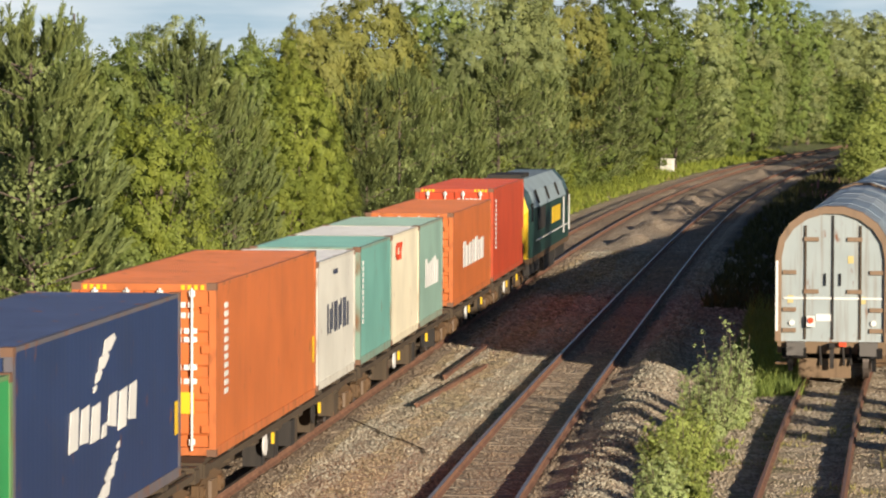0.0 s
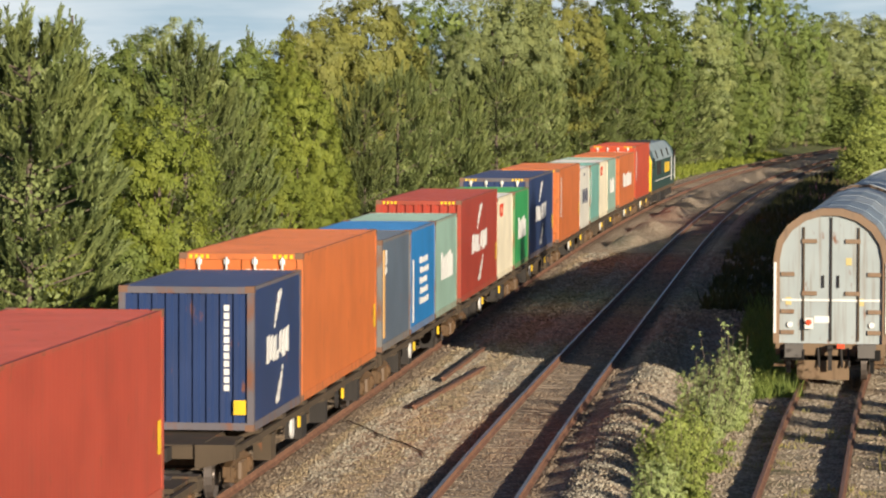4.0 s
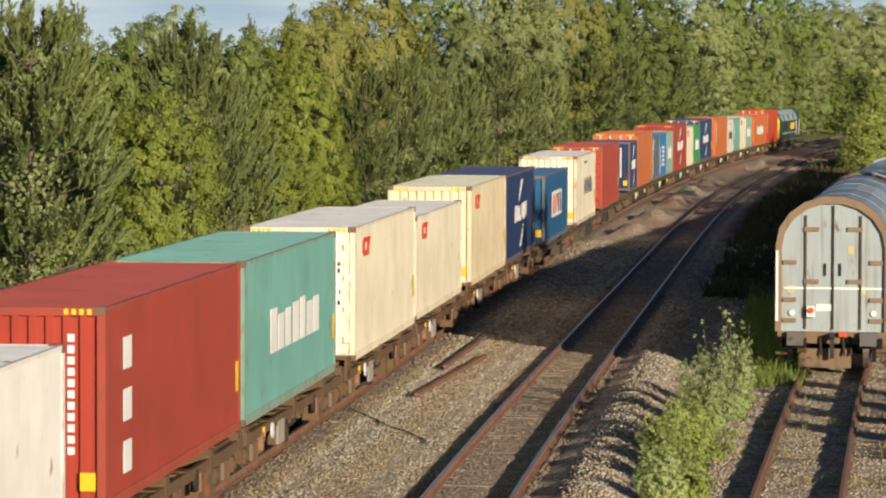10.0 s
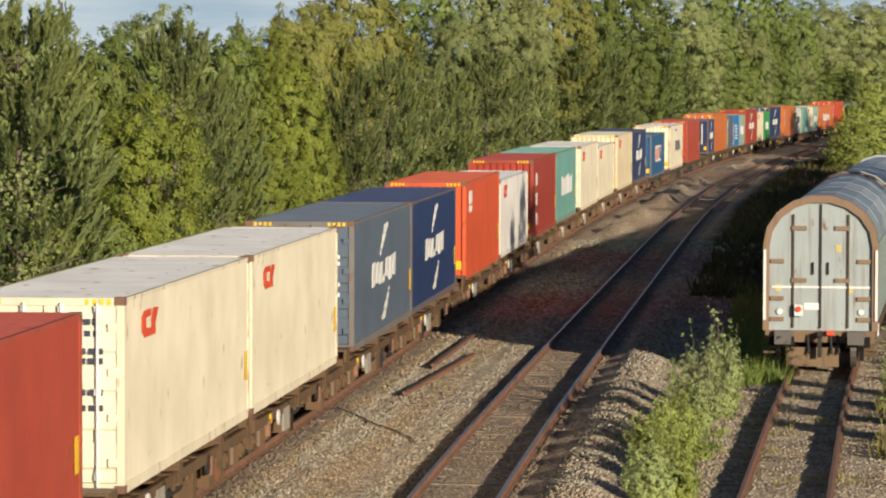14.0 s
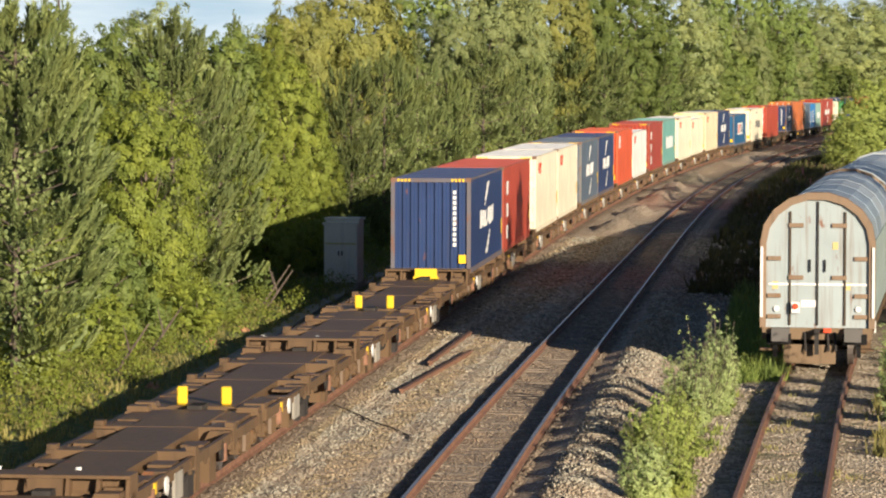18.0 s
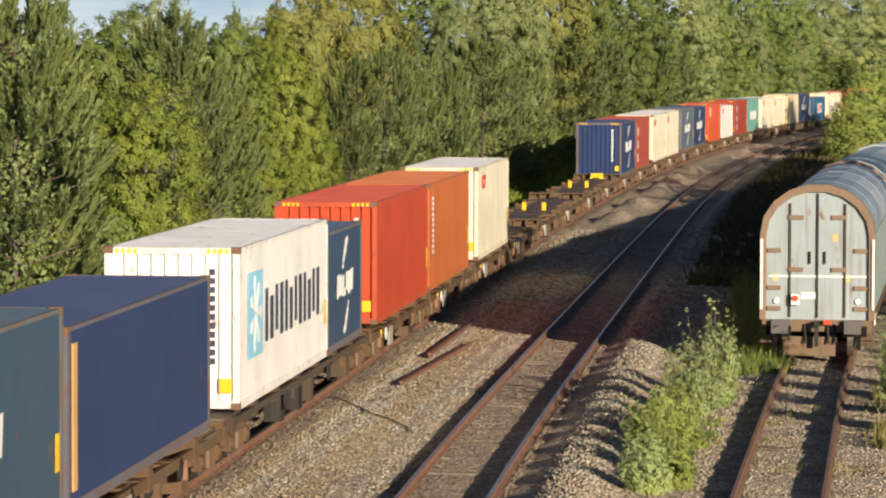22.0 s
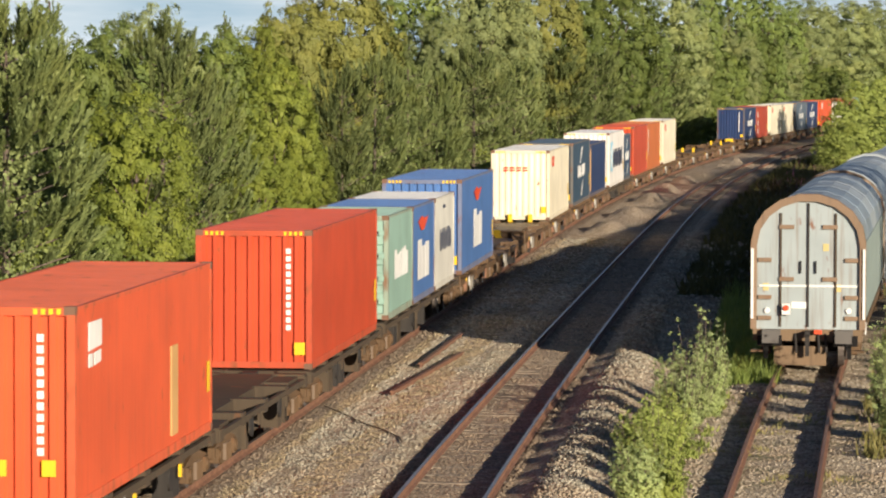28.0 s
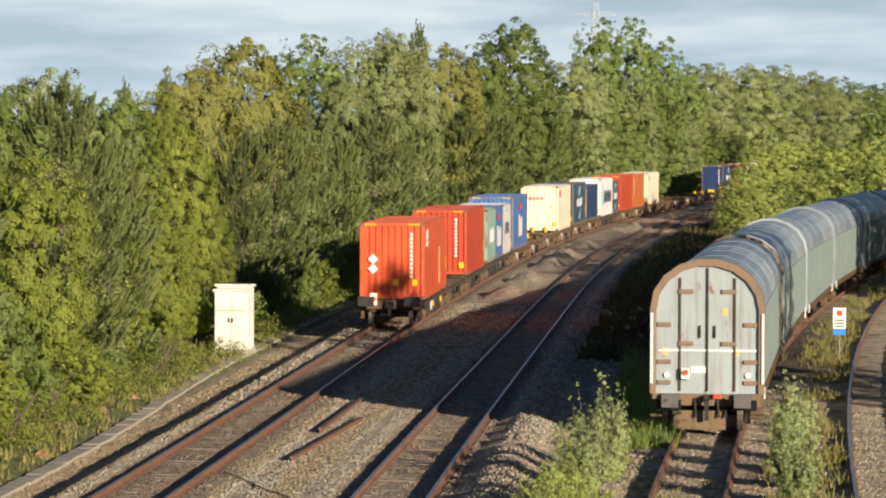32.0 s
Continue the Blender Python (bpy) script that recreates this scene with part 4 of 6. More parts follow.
def flat_wagon(length, deck, bogies, posts=(), wide=(), bright=False, low=False, box=False, label="dark brown skeletal container flat wagon"):
    """Spine and outriggers, end platforms with holes, side gear between the bogies. Rail level at z = 0."""
    w = tagged(new("flat_wagon"), label, "railway wagon", "wagons of the train")
    h, steel = length / 2, M_STEEL if low else M_UNDER
    rise = deck - 0.03
    top = rise - (0.06 if low else 0.0)
    s = Geo().box(-0.62, 0.62, -h + 0.25, h - 0.25, top - 0.14, top)
    part("spine", s, steel, w)
    for sx in (-1, 1):
        part("web_plate", Geo().box(*sorted((sx * 0.55, sx * 0.62)), -h + 2.6, h - 2.6, top - 0.62, top - 0.14), steel, w)
    part("bottom_plate", Geo().box(-0.62, 0.62, -h + 2.6, h - 2.6, top - 0.66, top - 0.62), steel, w)
    n = max(4, round(length / 3.05))
    for i in range(n + 1):
        y = -h + 0.35 + i * (length - 0.7) / n
        for sx in (-1, 1):
            o, up = Geo(), rise + 0.015 if i in (0, n) or not low else top - 0.04
            x0 = 0.63 if low else 0.55
            o.loft([[(sx * x0, yy, top - 0.42), (sx * 1.22, yy, top - 0.24), (sx * 1.22, yy, up), (sx * (x0 if not low else 0.85), yy, up)] for yy in (y - 0.22, y + 0.22)])
            part("outrigger", o, steel, w)
    for e in (-1, 1):
        p = Geo().box(-1.25, 1.25, *sorted((e * (h - 0.2), e * (h - 0.62))), top - 0.24, top - 0.02)
        p.box(-1.1, -0.62, *sorted((e * (h - 0.62), e * (h - 2.1))), top - 0.12, top - 0.02), p.box(0.62, 1.1, *sorted((e * (h - 0.62), e * (h - 2.1))), top - 0.12, top - 0.02)
        part("end_platform", p, steel, w)
        part("coupler", Geo().box(-0.14, 0.14, *sorted((e * (h - 0.3), e * (h + 0.3))), 0.72, 0.95).box(-0.05, 0.05, *sorted((e * (h + 0.1), e * (h + 0.24))), 0.4, 0.75), M_DARK, w)
    for sx in (-1, 1):
        part("side_rail", Geo().box(*sorted((sx * 1.16, sx * 1.24)), -h + 0.4, h - 0.4, top - (0.24 if low else 0.17), top - 0.06), steel, w)
    rng = random.Random(int(length * 100))
    for i in range(int(length / 2.4)):
        y = -h + 2.6 + rng.uniform(0, max(0.5, length - 5.2))
        sx = rng.choice((-1, 1, 1))
        part("equipment_box", Geo().box(*sorted((sx * 0.8, sx * 1.14)), y, y + rng.uniform(0.25, 0.7), top - 0.75, top - 0.27), M_DARK if i % 2 else steel, w)
    for sx in (-1, 1):
        for y in (-h * 0.32, h * 0.3):
            part("handbrake_wheel", Geo().cyl((sx * 1.2, y, 0.62), (sx * 1.24, y, 0.62), 0.2, 14), M_WHITE if y < 0 and bright else M_DARK, w, "round brake wheel")
            part("lever", Geo().box(*sorted((sx * 1.2, sx * 1.25)), y + 0.9, y + 1.0, 0.55, 0.76), M_YELLOW if bright else steel, w, "brake lever")
    if low:
        for x in (-1.1, 0.15) if box else ():
            y = -h + (1.7 if box else 3.4)
            part("marker_knob", Geo().cyl((x, y, top - 0.2), (x, y, top + 0.2), 0.05, 8), M_WHITE, w, "small white marker knob")
        for sx in (-1, 1):
            part("side_board", Geo().box(*sorted((sx * 1.2, sx * 1.25)), -h + 4.0, -h + 4.75, 0.3, 0.74), M_BOARD, w, "weathered pale side board")
    if box:                                  # raised box beside the outer coupling, open in front between slanted gussets
        tz = rise + 0.2
        b = Geo().box(-1.25, 1.25, -h + 0.3, -h + 0.75, top - 0.16, tz).box(-1.25, 1.25, -h - 0.04, -h + 0.3, top - 0.2, top - 0.13).box(-1.25, 1.25, -h + 0.06, -h + 0.3, tz - 0.05, tz)
        for x in (-1.25, -0.8, -0.34, 0.28, 0.74, 1.19):
            b.loft([[(xx, -h + 0.3, top - 0.13), (xx, -h + 0.3, tz - 0.05), (xx, -h + 0.1, tz - 0.05), (xx, -h - 0.04, top - 0.13)] for xx in (x, x + 0.06)])
        b.box(-0.3, 0.24, -h + 0.02, -h + 0.3, top - 0.13, tz - 0.05)
        part("bolster_box", b, steel, w, "raised brown steel end box")
    if low:                                  # cross bolsters, pocket plates and brackets between the outriggers
        for y in (-h * 0.1, h * 0.5):
            part("cross_bolster", Geo().box(-1.25, 1.25, y - 0.18, y + 0.18, top - 0.3, top + 0.006).box(-1.25, -1.08, y - 0.14, y + 0.14, top + 0.006, rise + 0.03).box(1.08, 1.25, y - 0.14, y + 0.14, top + 0.006, rise + 0.03), steel, w)
        for sx in (-1, 1):
            for y in (-h * 0.62, -h * 0.3, h * 0.16, h * 0.66):
                part("pocket_plate", Geo().box(*sorted((sx * 0.72, sx * 1.12)), y - 0.34, y + 0.34, top - 0.1, top - 0.05).box(*sorted((sx * 1.06, sx * 1.12)), y - 0.34, y + 0.34, top - 0.4, top - 0.1), steel, w)
            part("hand_wheel", Geo().cyl((sx * 1.24, -h + 3.2, 0.64), (sx * 1.27, -h + 3.2, 0.64), 0.15, 14), M_WHITE, w, "white brake hand wheel")
            for y in (-h + 3.2, h - 3.4):
                part("spring_pot", Geo().cyl((sx * 1.18, y - 1.2, 0.4), (sx * 1.18, y - 1.2, 0.72), 0.1, 10), M_RAIL, w, "rust-orange spring")
            part("air_tank", Geo().cyl((sx * 0.98, -h * 0.22, 0.5), (sx * 0.98, h * 0.02, 0.5), 0.16, 12), M_DARK, w)
            part("tag_plate", Geo().box(*sorted((sx * 1.24, sx * 1.262)), -h + 2.1, -h + 2.3, 0.62, 0.8), M_YELLOW, w, "small yellow tag")
    for y in bogies:
        add_bogie(w, y)
    for y in posts:
        if y in wide:
            part("stop_plate", Geo().loft([[(-0.4, yy, rise - 0.06), (0.4, yy, rise - 0.06), (0.33, yy, rise + 0.05), (0.33, yy, rise + 0.24), (-0.33, yy, rise + 0.24), (-0.33, yy, rise + 0.05)] for yy in (y - 0.12, y - 0.02)]), M_YELLOW, w, "wide yellow load stop")
            continue
        for sx in (-1, 1):
            part("stop_post", bevelled(Geo().box(sx * 0.42 - 0.095, sx * 0.42 + 0.095, y - 0.09, y + 0.07, top, top + 0.34), "stop_post", M_YELLOW, 0.025, 1), None, w, "yellow load stop")
    return w


M_BOARD = paint("weathered_board", (0.34, 0.31, 0.26), 0.7, 0.6)


def put_wagon(front, rear, deck=1.0, posts=(), bogies=None, wide=(), box=False):
    ln = front - rear
    b = bogies or (-ln / 2 + 1.55, ln / 2 - 1.55)
    w = flat_wagon(ln, deck, b, posts, wide, front > -82 or front < -585, -535.6 < front < -138 and ln < 15, box)
    MOVERS.append((w, (front + rear) / 2, ln * 0.4, 0.0))
    return w


for f, r in ((67.2, 53.75), (53.7, 40.6), (40.4, 19.75), (19.7, -0.7), (-0.8, -21.25), (-21.3, -40.75), (-40.85, -60.2), (-60.3, -81.6)):
    put_wagon(f, r)
put_wagon(-84.6, -103.2, 0.85), put_wagon(-103.3, -120.4, 0.78), put_wagon(-120.5, -137.9, 0.78)
for f, z in ((-140.2, 0.95), (-167.8, 0.97), (-195.6, 0.99), (-223.2, 0.99), (-251.4, 0.97), (-278.8, 0.97), (-306.7, 0.97)):
    put_wagon(f + 1.45, f - 12.3, z)
    put_wagon(f - 12.35, f - 26.2, z, box=True, posts=(-6.98,) if f == -306.7 else (), wide=(-6.98,))
put_wagon(-333.4, -347.4, 0.97, posts=(-6.3,)), put_wagon(-347.5, -361.2, 0.97, box=True), put_wagon(-361.3, -375.3, 0.97, posts=(-6.3,)), put_wagon(-375.4, -389.1, 0.97, box=True)
put_wagon(-389.2, -403.0, 0.97)
for f, r in ((-403.05, -416.9), (-416.95, -430.95), (-431.0, -444.9), (-445.0, -465.9), (-466.0, -480.2), (-480.25, -494.1)):
    put_wagon(f, r, 0.97)
put_wagon(-494.2, -508.1, 0.97, posts=(-6.75,)), put_wagon(-508.2, -522.0, 0.97, posts=(-6.98,), wide=(-6.98,), box=True), put_wagon(-522.1, -535.4, 0.97)
put_wagon(-535.5, -549.6, 0.97), put_wagon(-549.7, -570.8, 1.0), put_wagon(-570.9, -584.9, 0.97), put_wagon(-585.0, -597.0, 0.97)
last = put_wagon(-597.1, -610.6, 1.0)
for sx in (-1, 1):
    part("buffer", Geo().box(sx * 0.87 - 0.3, sx * 0.87 + 0.3, -7.3, -7.22, 0.8, 1.16).cyl((sx * 0.87, -7.25, 0.98), (sx * 0.87, -6.7, 0.98), 0.1, 10), M_DARK, last, "square black buffer")
part("headstock", Geo().box(-1.3, 1.3, -6.8, -6.72, 0.68, 1.02), M_STEEL, last)
lampbox = part("tail_lamp", Geo().box(-0.74, -0.48, -7.0, -6.8, 0.82, 1.28), M_WHITE, last, "white tail lamp with a red lens")
part("lens", Geo().cyl((-0.61, -7.0, 1.06), (-0.61, -7.03, 1.06), 0.1, 12), M_RED, lampbox)


# ---------------------------------------------------------------- locomotive
M_LOCO = paint("loco_green", (0.02, 0.06, 0.05), 0.4, 0.3)
M_LOCOROOF = paint("loco_roof_grey", (0.30, 0.37, 0.39), 0.5, 0.5)
M_GLASS, gn, gl, gb = material("dark_window_glass")
gb.inputs["Base Color"].default_value, gb.inputs["Roughness"].default_value = (0.01, 0.012, 0.014, 1), 0.06


def locomotive():
    lo = tagged(new("diesel_locomotive"), "dark green diesel locomotive with a yellow cab end", "locomotive")
    prof = [(-1.32, 1.05), (-1.32, 2.75), (-1.12, 3.3), (-0.75, 3.72), (0.75, 3.72), (1.12, 3.3), (1.32, 2.75), (1.32, 1.05)]
    part("body", Geo().loft([[(x, y, z) for x, z in prof[:2] + prof[-2:]] for y in (-8.2, 8.2)]), M_LOCO, lo)
    part("roof", Geo().loft([[(x * 1.002, y, z) for x, z in prof[1:-1]] for y in (-8.2, 8.2)]), M_LOCOROOF, lo, "grey sloping roof")
    for e in (-1, 1):
        rings = []
        for d, k, zt in ((8.2, 1.0, 3.78), (9.6, 1.0, 3.78), (10.42, 0.97, 3.6), (10.6, 0.95, 2.5), (10.66, 0.94, 2.2)):
            rings.append([(x * k, e * d, min(z, zt)) for x, z in prof])
        rings = rings if e > 0 else [list(reversed(r)) for r in rings]
        cab = part("cab", Geo().loft(rings[:3]), M_LOCO, lo, "dark green cab")
        part("cab_nose", Geo().loft(rings[2:]), M_YELLOW, cab, "yellow cab end")
        for sx in (-1, 1):
            part("windscreen", Geo().box(*sorted((sx * 0.12, sx * 1.0)), *sorted((e * 10.3, e * 10.44)), 2.6, 3.2), M_GLASS, cab)
            part("cab_window", Geo().box(*sorted((sx * 1.31, sx * 1.335)), *sorted((e * 8.7, e * 9.5)), 2.3, 2.95), M_GLASS, cab)
            part("lamp", Geo().cyl((sx * 0.85, e * 10.6, 1.6), (sx * 0.85, e * 10.68, 1.6), 0.13, 12), M_WHITE, cab)
            part("buffer", Geo().cyl((sx * 0.87, e * 10.5, 1.05), (sx * 0.87, e * 10.95, 1.05), 0.1, 10).cyl((sx * 0.87, e * 10.95, 1.05), (sx * 0.87, e * 11.02, 1.05), 0.24, 16), M_DARK, cab)
    part("underframe", Geo().box(-1.3, 1.3, -10.3, 10.3, 0.85, 1.05), M_STEEL, lo)
    part("fuel_tank", Geo().box(-1.25, 1.25, -2.6, 2.6, 0.25, 0.85), M_DARK, lo)
    for sx in (-1, 1):
        part("grille", Geo().box(*sorted((sx * 1.32, sx * 1.34)), -6.5, -3.0, 1.9, 2.7), M_DARK, lo)
        part("handrail", Geo().cyl((sx * 1.38, -8.0, 1.6), (sx * 1.38, 8.0, 1.6), 0.025, 6), M_WHITE, lo)
        for y in (6.6, 9.7):
            part("stripe", Geo().box(*sorted((sx * 1.325, sx * 1.342)), y, y + 0.5, 1.3, 2.7), M_WHITE, lo, "white painted stripe")
        for y in (-6.0, -1.0, 4.0):
            part("roof_grille", Geo().loft([[(sx * xx, yy, zz) for xx, zz in ((1.15, 3.31), (1.3, 2.86), (1.33, 2.87), (1.17, 3.35))] for yy in ((y, y + 0.5) if sx < 0 else (y + 0.5, y))]), M_DARK, lo, "dark slot in the sloping roof")
        part("emblem", Geo().box(*sorted((sx * 1.325, sx * 1.34)), 0.5, 4.8, 1.9, 2.5), M_YELLOW, lo, "yellow painted mark")
    part("exhaust_cover", Geo().box(-0.6, 0.6, -5.5, -1.5, 3.7, 3.86), M_DARK, lo)
    for c in (-6.6, 6.6):
        b = part("bogie", Geo().box(-1.2, -1.0, c - 2.4, c + 2.4, 0.4, 0.8).box(1.0, 1.2, c - 2.4, c + 2.4, 0.4, 0.8), M_DARK, lo)
        for dy in (-2.0, 0.0, 2.0):
            for sx in (-1, 1):
                part("wheel", WHEEL, None, b, at=pose(sx * 0.76, c + dy, 0.46, 0, 0, 0 if sx > 0 else 180))
    return lo


MOVERS.append((locomotive(), 78.2, 6.6, 0.0))


# ---------------------------------------------------------------- covered wagons on the siding
M_BLACK = paint("black_iron", (0.012, 0.011, 0.011), 0.95, 0.1)
M_WAGWHITE = paint("wagon_white", (0.36, 0.41, 0.415), 0.5, 0.7, rust=0.3, grime=(0.2, 0.14, 0.09))
M_WAGSIDE = paint("wagon_grey_green", (0.30, 0.37, 0.35), 0.45, 0.5, grime=(0.13, 0.11, 0.08))
M_WAGROOF = paint("wagon_roof_sheet", (0.34, 0.40, 0.44), 0.4, 0.5, metal=0.3, grime=(0.15, 0.15, 0.15))
rn, rl = M_WAGROOF.node_tree.nodes, M_WAGROOF.node_tree.links                  # every sheet weathered a little apart
rb_, ri = rn["Principled BSDF"], rn.new("ShaderNodeObjectInfo")
rcol = mix(rn, rl, ri.outputs["Random"], (0.22, 0.28, 0.34), (0.46, 0.5, 0.52))
rl.new(mix(rn, rl, ramp(rn, rl, noise_tex(rn, rl, 1.2, 5, stretch=(1, 0.4, 1)), [(0.4, (0, 0, 0)), (0.75, (0.6, 0.6, 0.6))]), rcol, (0.2, 0.2, 0.19)), rb_.inputs["Base Color"])
M_NOTICE = paint("faded_notice", (0.6, 0.5, 0.22), 0.5, 0.3)
M_BUFFER = paint("dull_buffer_grey", (0.13, 0.12, 0.11), 0.7, 0.5)
M_BEAM = paint("rusty_buffer_beam", (0.2, 0.135, 0.08), 0.8, 0.6, grime=(0.04, 0.03, 0.025))
M_WAGRIM = paint("wagon_brown_rim", (0.25, 0.17, 0.11), 0.7, 0.5, rust=0.4)


def arch(half, eave, top, z0, n=9):
    """Section of a covered wagon: upright sides under a broad curved roof, from right sill to left sill."""
    pts = [(half, z0), (half, eave)]
    for i in range(1, n):
        a = math.pi * i / n
        c, s = math.cos(a), math.sin(a)
        pts.append((half * c, eave + (top - eave) * s))
    return pts + [(-half, eave), (-half, z0)]


def covered_wagon(length, rim):
    """Bogie van with a round sheet roof, sliding side panels, double doors in its end wall."""
    w = tagged(new("covered_wagon"), "grey-green sliding-wall wagon with a round roof and dirty white end", "railway wagon", "wagons on the siding")
    h = length / 2
    sec = arch(1.33, 3.05, 4.2, 1.02)
    part("body", Geo().loft([[(x * 0.985, y, z - 0.02 if z > 2.9 else z) for x, z in sec] for y in (-h + 0.35, h - 0.35)]), M_WAGSIDE, w)
    n = max(4, round(length / 4.4))
    for i in range(n):
        a, b = -h + 0.35 + i * (length - 0.7) / n, -h + 0.35 + (i + 1) * (length - 0.7) / n
        rs = [(x, z) for x, z in sec[1:-1]]
        prof = [(x * 1.004, z + 0.012) for x, z in rs] + [(x * 0.975, z - 0.03) for x, z in reversed(rs)]
        part("roof_sheet", Geo().loft([[(x, y, z) for x, z in prof] for y in (a + 0.012, b - 0.012)]), M_WAGROOF, w)
        for sx in (-1, 1):
            part("side_panel", Geo().box(*sorted((sx * 1.31, sx * 1.345)), a + 0.03, b - 0.03, 1.16, 3.03), M_WAGSIDE, w)
        rb = [(x * 1.007, z + 0.02) for x, z in rs] + [(x * 0.99, z) for x, z in reversed(rs)]
        part("roof_rib", Geo().loft([[(x, y, z) for x, z in rb] for y in (b - 0.05, b + 0.03)]), M_WAGROOF, w)
    for e in (-1, 1):
        outer, inner = arch(1.38, 3.08, 4.28, 1.0), arch(1.235, 3.02, 4.1, 1.0)
        g = Geo()
        for i in range(len(outer) - 1):
            q = [outer[i], outer[i + 1], inner[i + 1], inner[i]]
            g.loft([[(x, y, z) for x, z in q] for y in (e * (h - 0.4), e * (h + 0.02))])
        part("end_rim", g, rim, w, "arched end frame")
        wall = part("end_wall", Geo().loft([[(x, y, z) for x, z in inner] for y in (e * (h - 0.16), e * (h - 0.08))]), M_WAGWHITE, w, "dirty white end wall")
        for x in (-0.66, 0.0, 0.66):
            top = 4.04 if x == 0 else 3.8
            part("door_bar", Geo().box(x - 0.022, x + 0.022, *sorted((e * (h - 0.09), e * (h - 0.03))), 1.06, top), M_UNDER if x else M_DARK, wall, "upright bar on the doors")
        for x, z in ((0.42, 2.98), (-1.02, 2.02), (0.72, 2.0)):
            part("notice", Geo().box(x - 0.07, x + 0.07, *sorted((e * (h - 0.09), e * (h - 0.07))), z - 0.09, z + 0.09), M_NOTICE, wall, "small faded yellow notice")
        for sx in (-1, 1):
            for z in (1.22, 1.72, 2.16, 2.62, 3.42):
                xs = (0.88, 1.2) if z in (1.72, 2.62) else (0.34, 0.7)
                if z == 1.22:
                    xs = (0.88, 1.2)
                part("hinge", Geo().box(*sorted((sx * xs[0], sx * xs[1])), *sorted((e * (h - 0.1), e * (h - 0.02))), z, z + 0.1), M_WAGRIM, wall, "rusty hinge strap")
            part("handrail", Geo().cyl((sx * 0.18, e * (h - 0.02), 2.35), (sx * 0.18, e * (h - 0.02), 2.65), 0.02, 6), M_DARK, wall)
            if rim == M_WAGRIM and e < 0:
                part("corner_post", Geo().box(*sorted((sx * 1.31, sx * 1.37)), *sorted((e * (h + 0.02), e * (h + 0.07))), 1.25, 2.95), M_WHITE, w, "white painted corner strip")
            part("lamp", Geo().cyl((sx * 0.98, e * (h - 0.09), 1.45), (sx * 0.98, e * (h - 0.02), 1.45), 0.07, 10), M_WHITE, wall)
            part("buffer", Geo().box(sx * 0.87 - 0.22, sx * 0.87 + 0.22, *sorted((e * (h + 0.02), e * (h + 0.2))), 0.7, 1.0).cyl((sx * 0.87, e * (h + 0.2), 0.86), (sx * 0.87, e * (h + 0.5), 0.86), 0.1, 12)
                 .box(sx * 0.87 - 0.2, sx * 0.87 + 0.2, *sorted((e * (h + 0.5), e * (h + 0.54))), 0.7, 1.0), M_BUFFER, w, "dull grey square buffer")
            part("brake_gear", Geo().box(*sorted((sx * 0.62, sx * 1.2)), *sorted((e * (h + 0.03), e * (h + 0.3))), 0.62, 0.86).box(*sorted((sx * 0.95, sx * 1.05)), *sorted((e * (h - 0.1), e * (h + 0.15))), 0.3, 0.62), M_BLACK, w, "black brake gear under the buffer")
            part("step", Geo().box(*sorted((sx * 1.05, sx * 1.36)), *sorted((e * (h - 0.25), e * (h + 0.1))), 0.45, 0.5).box(*sorted((sx * 1.08, sx * 1.12)), *sorted((e * (h - 0.1), e * (h - 0.06))), 0.45, 1.0), M_STEEL, w)
        part("cross_strip", Geo().box(-1.18, 1.18, *sorted((e * (h - 0.09), e * (h - 0.05))), 2.02, 2.07), M_WHITE, wall)
        part("headstock", Geo().box(-1.32, 1.32, *sorted((e * (h - 0.15), e * (h + 0.02))), 0.72, 1.0).box(-0.8, 0.45, *sorted((e * (h + 0.0), e * (h + 0.08))), 0.14, 0.6), M_BEAM, w, "rusty steel buffer beam")
        part("coupling", Geo().box(-0.06, 0.06, *sorted((e * (h + 0.02), e * (h + 0.34))), 0.85, 0.98).box(-0.05, 0.05, *sorted((e * (h + 0.26), e * (h + 0.34))), 0.38, 0.9), M_DARK, w)
        for x in (-0.3, 0.25, 0.42):
            part("brake_hose", Geo().cyl((x, e * (h + 0.04), 0.9), (x + 0.04, e * (h + 0.2), 0.45), 0.03, 6), M_DARK, w)
        part("brake_cock", Geo().box(0.16, 0.34, *sorted((e * (h + 0.08), e * (h + 0.16))), 0.9, 1.0), M_RED, w, "small red brake cock")
    tail = part("tail_lamp", Geo().box(-0.62, -0.42, -h - 0.1, -h + 0.0, 1.36, 1.62), M_WHITE, w, "white tail lamp with a red lens")
    part("lens", Geo().cyl((-0.52, -h - 0.1, 1.52), (-0.52, -h - 0.14, 1.52), 0.07, 12), M_RED, tail)
    part("notice", Geo().box(-0.4, -0.02, -h + 0.06, -h + 0.09, 1.5, 1.66), M_WHITE, w, "white notice plate")
    part("sill", Geo().box(-1.34, 1.34, -h + 0.1, h - 0.1, 0.86, 1.06), M_STEEL, w)
    part("underframe", Geo().box(-0.5, 0.5, -h + 1, h - 1, 0.6, 0.86), M_DARK, w)
    for sx in (-1, 1):
        for y in (-h + 1.3, h - 1.4):
            part("panel_foot", Geo().box(*sorted((sx * 1.33, sx * 1.37)), y, y + 0.12, 0.8, 1.1), M_WHITE, w)
    for y in (-h + 2.7, h - 2.7):
        add_bogie(w, y)
    return w


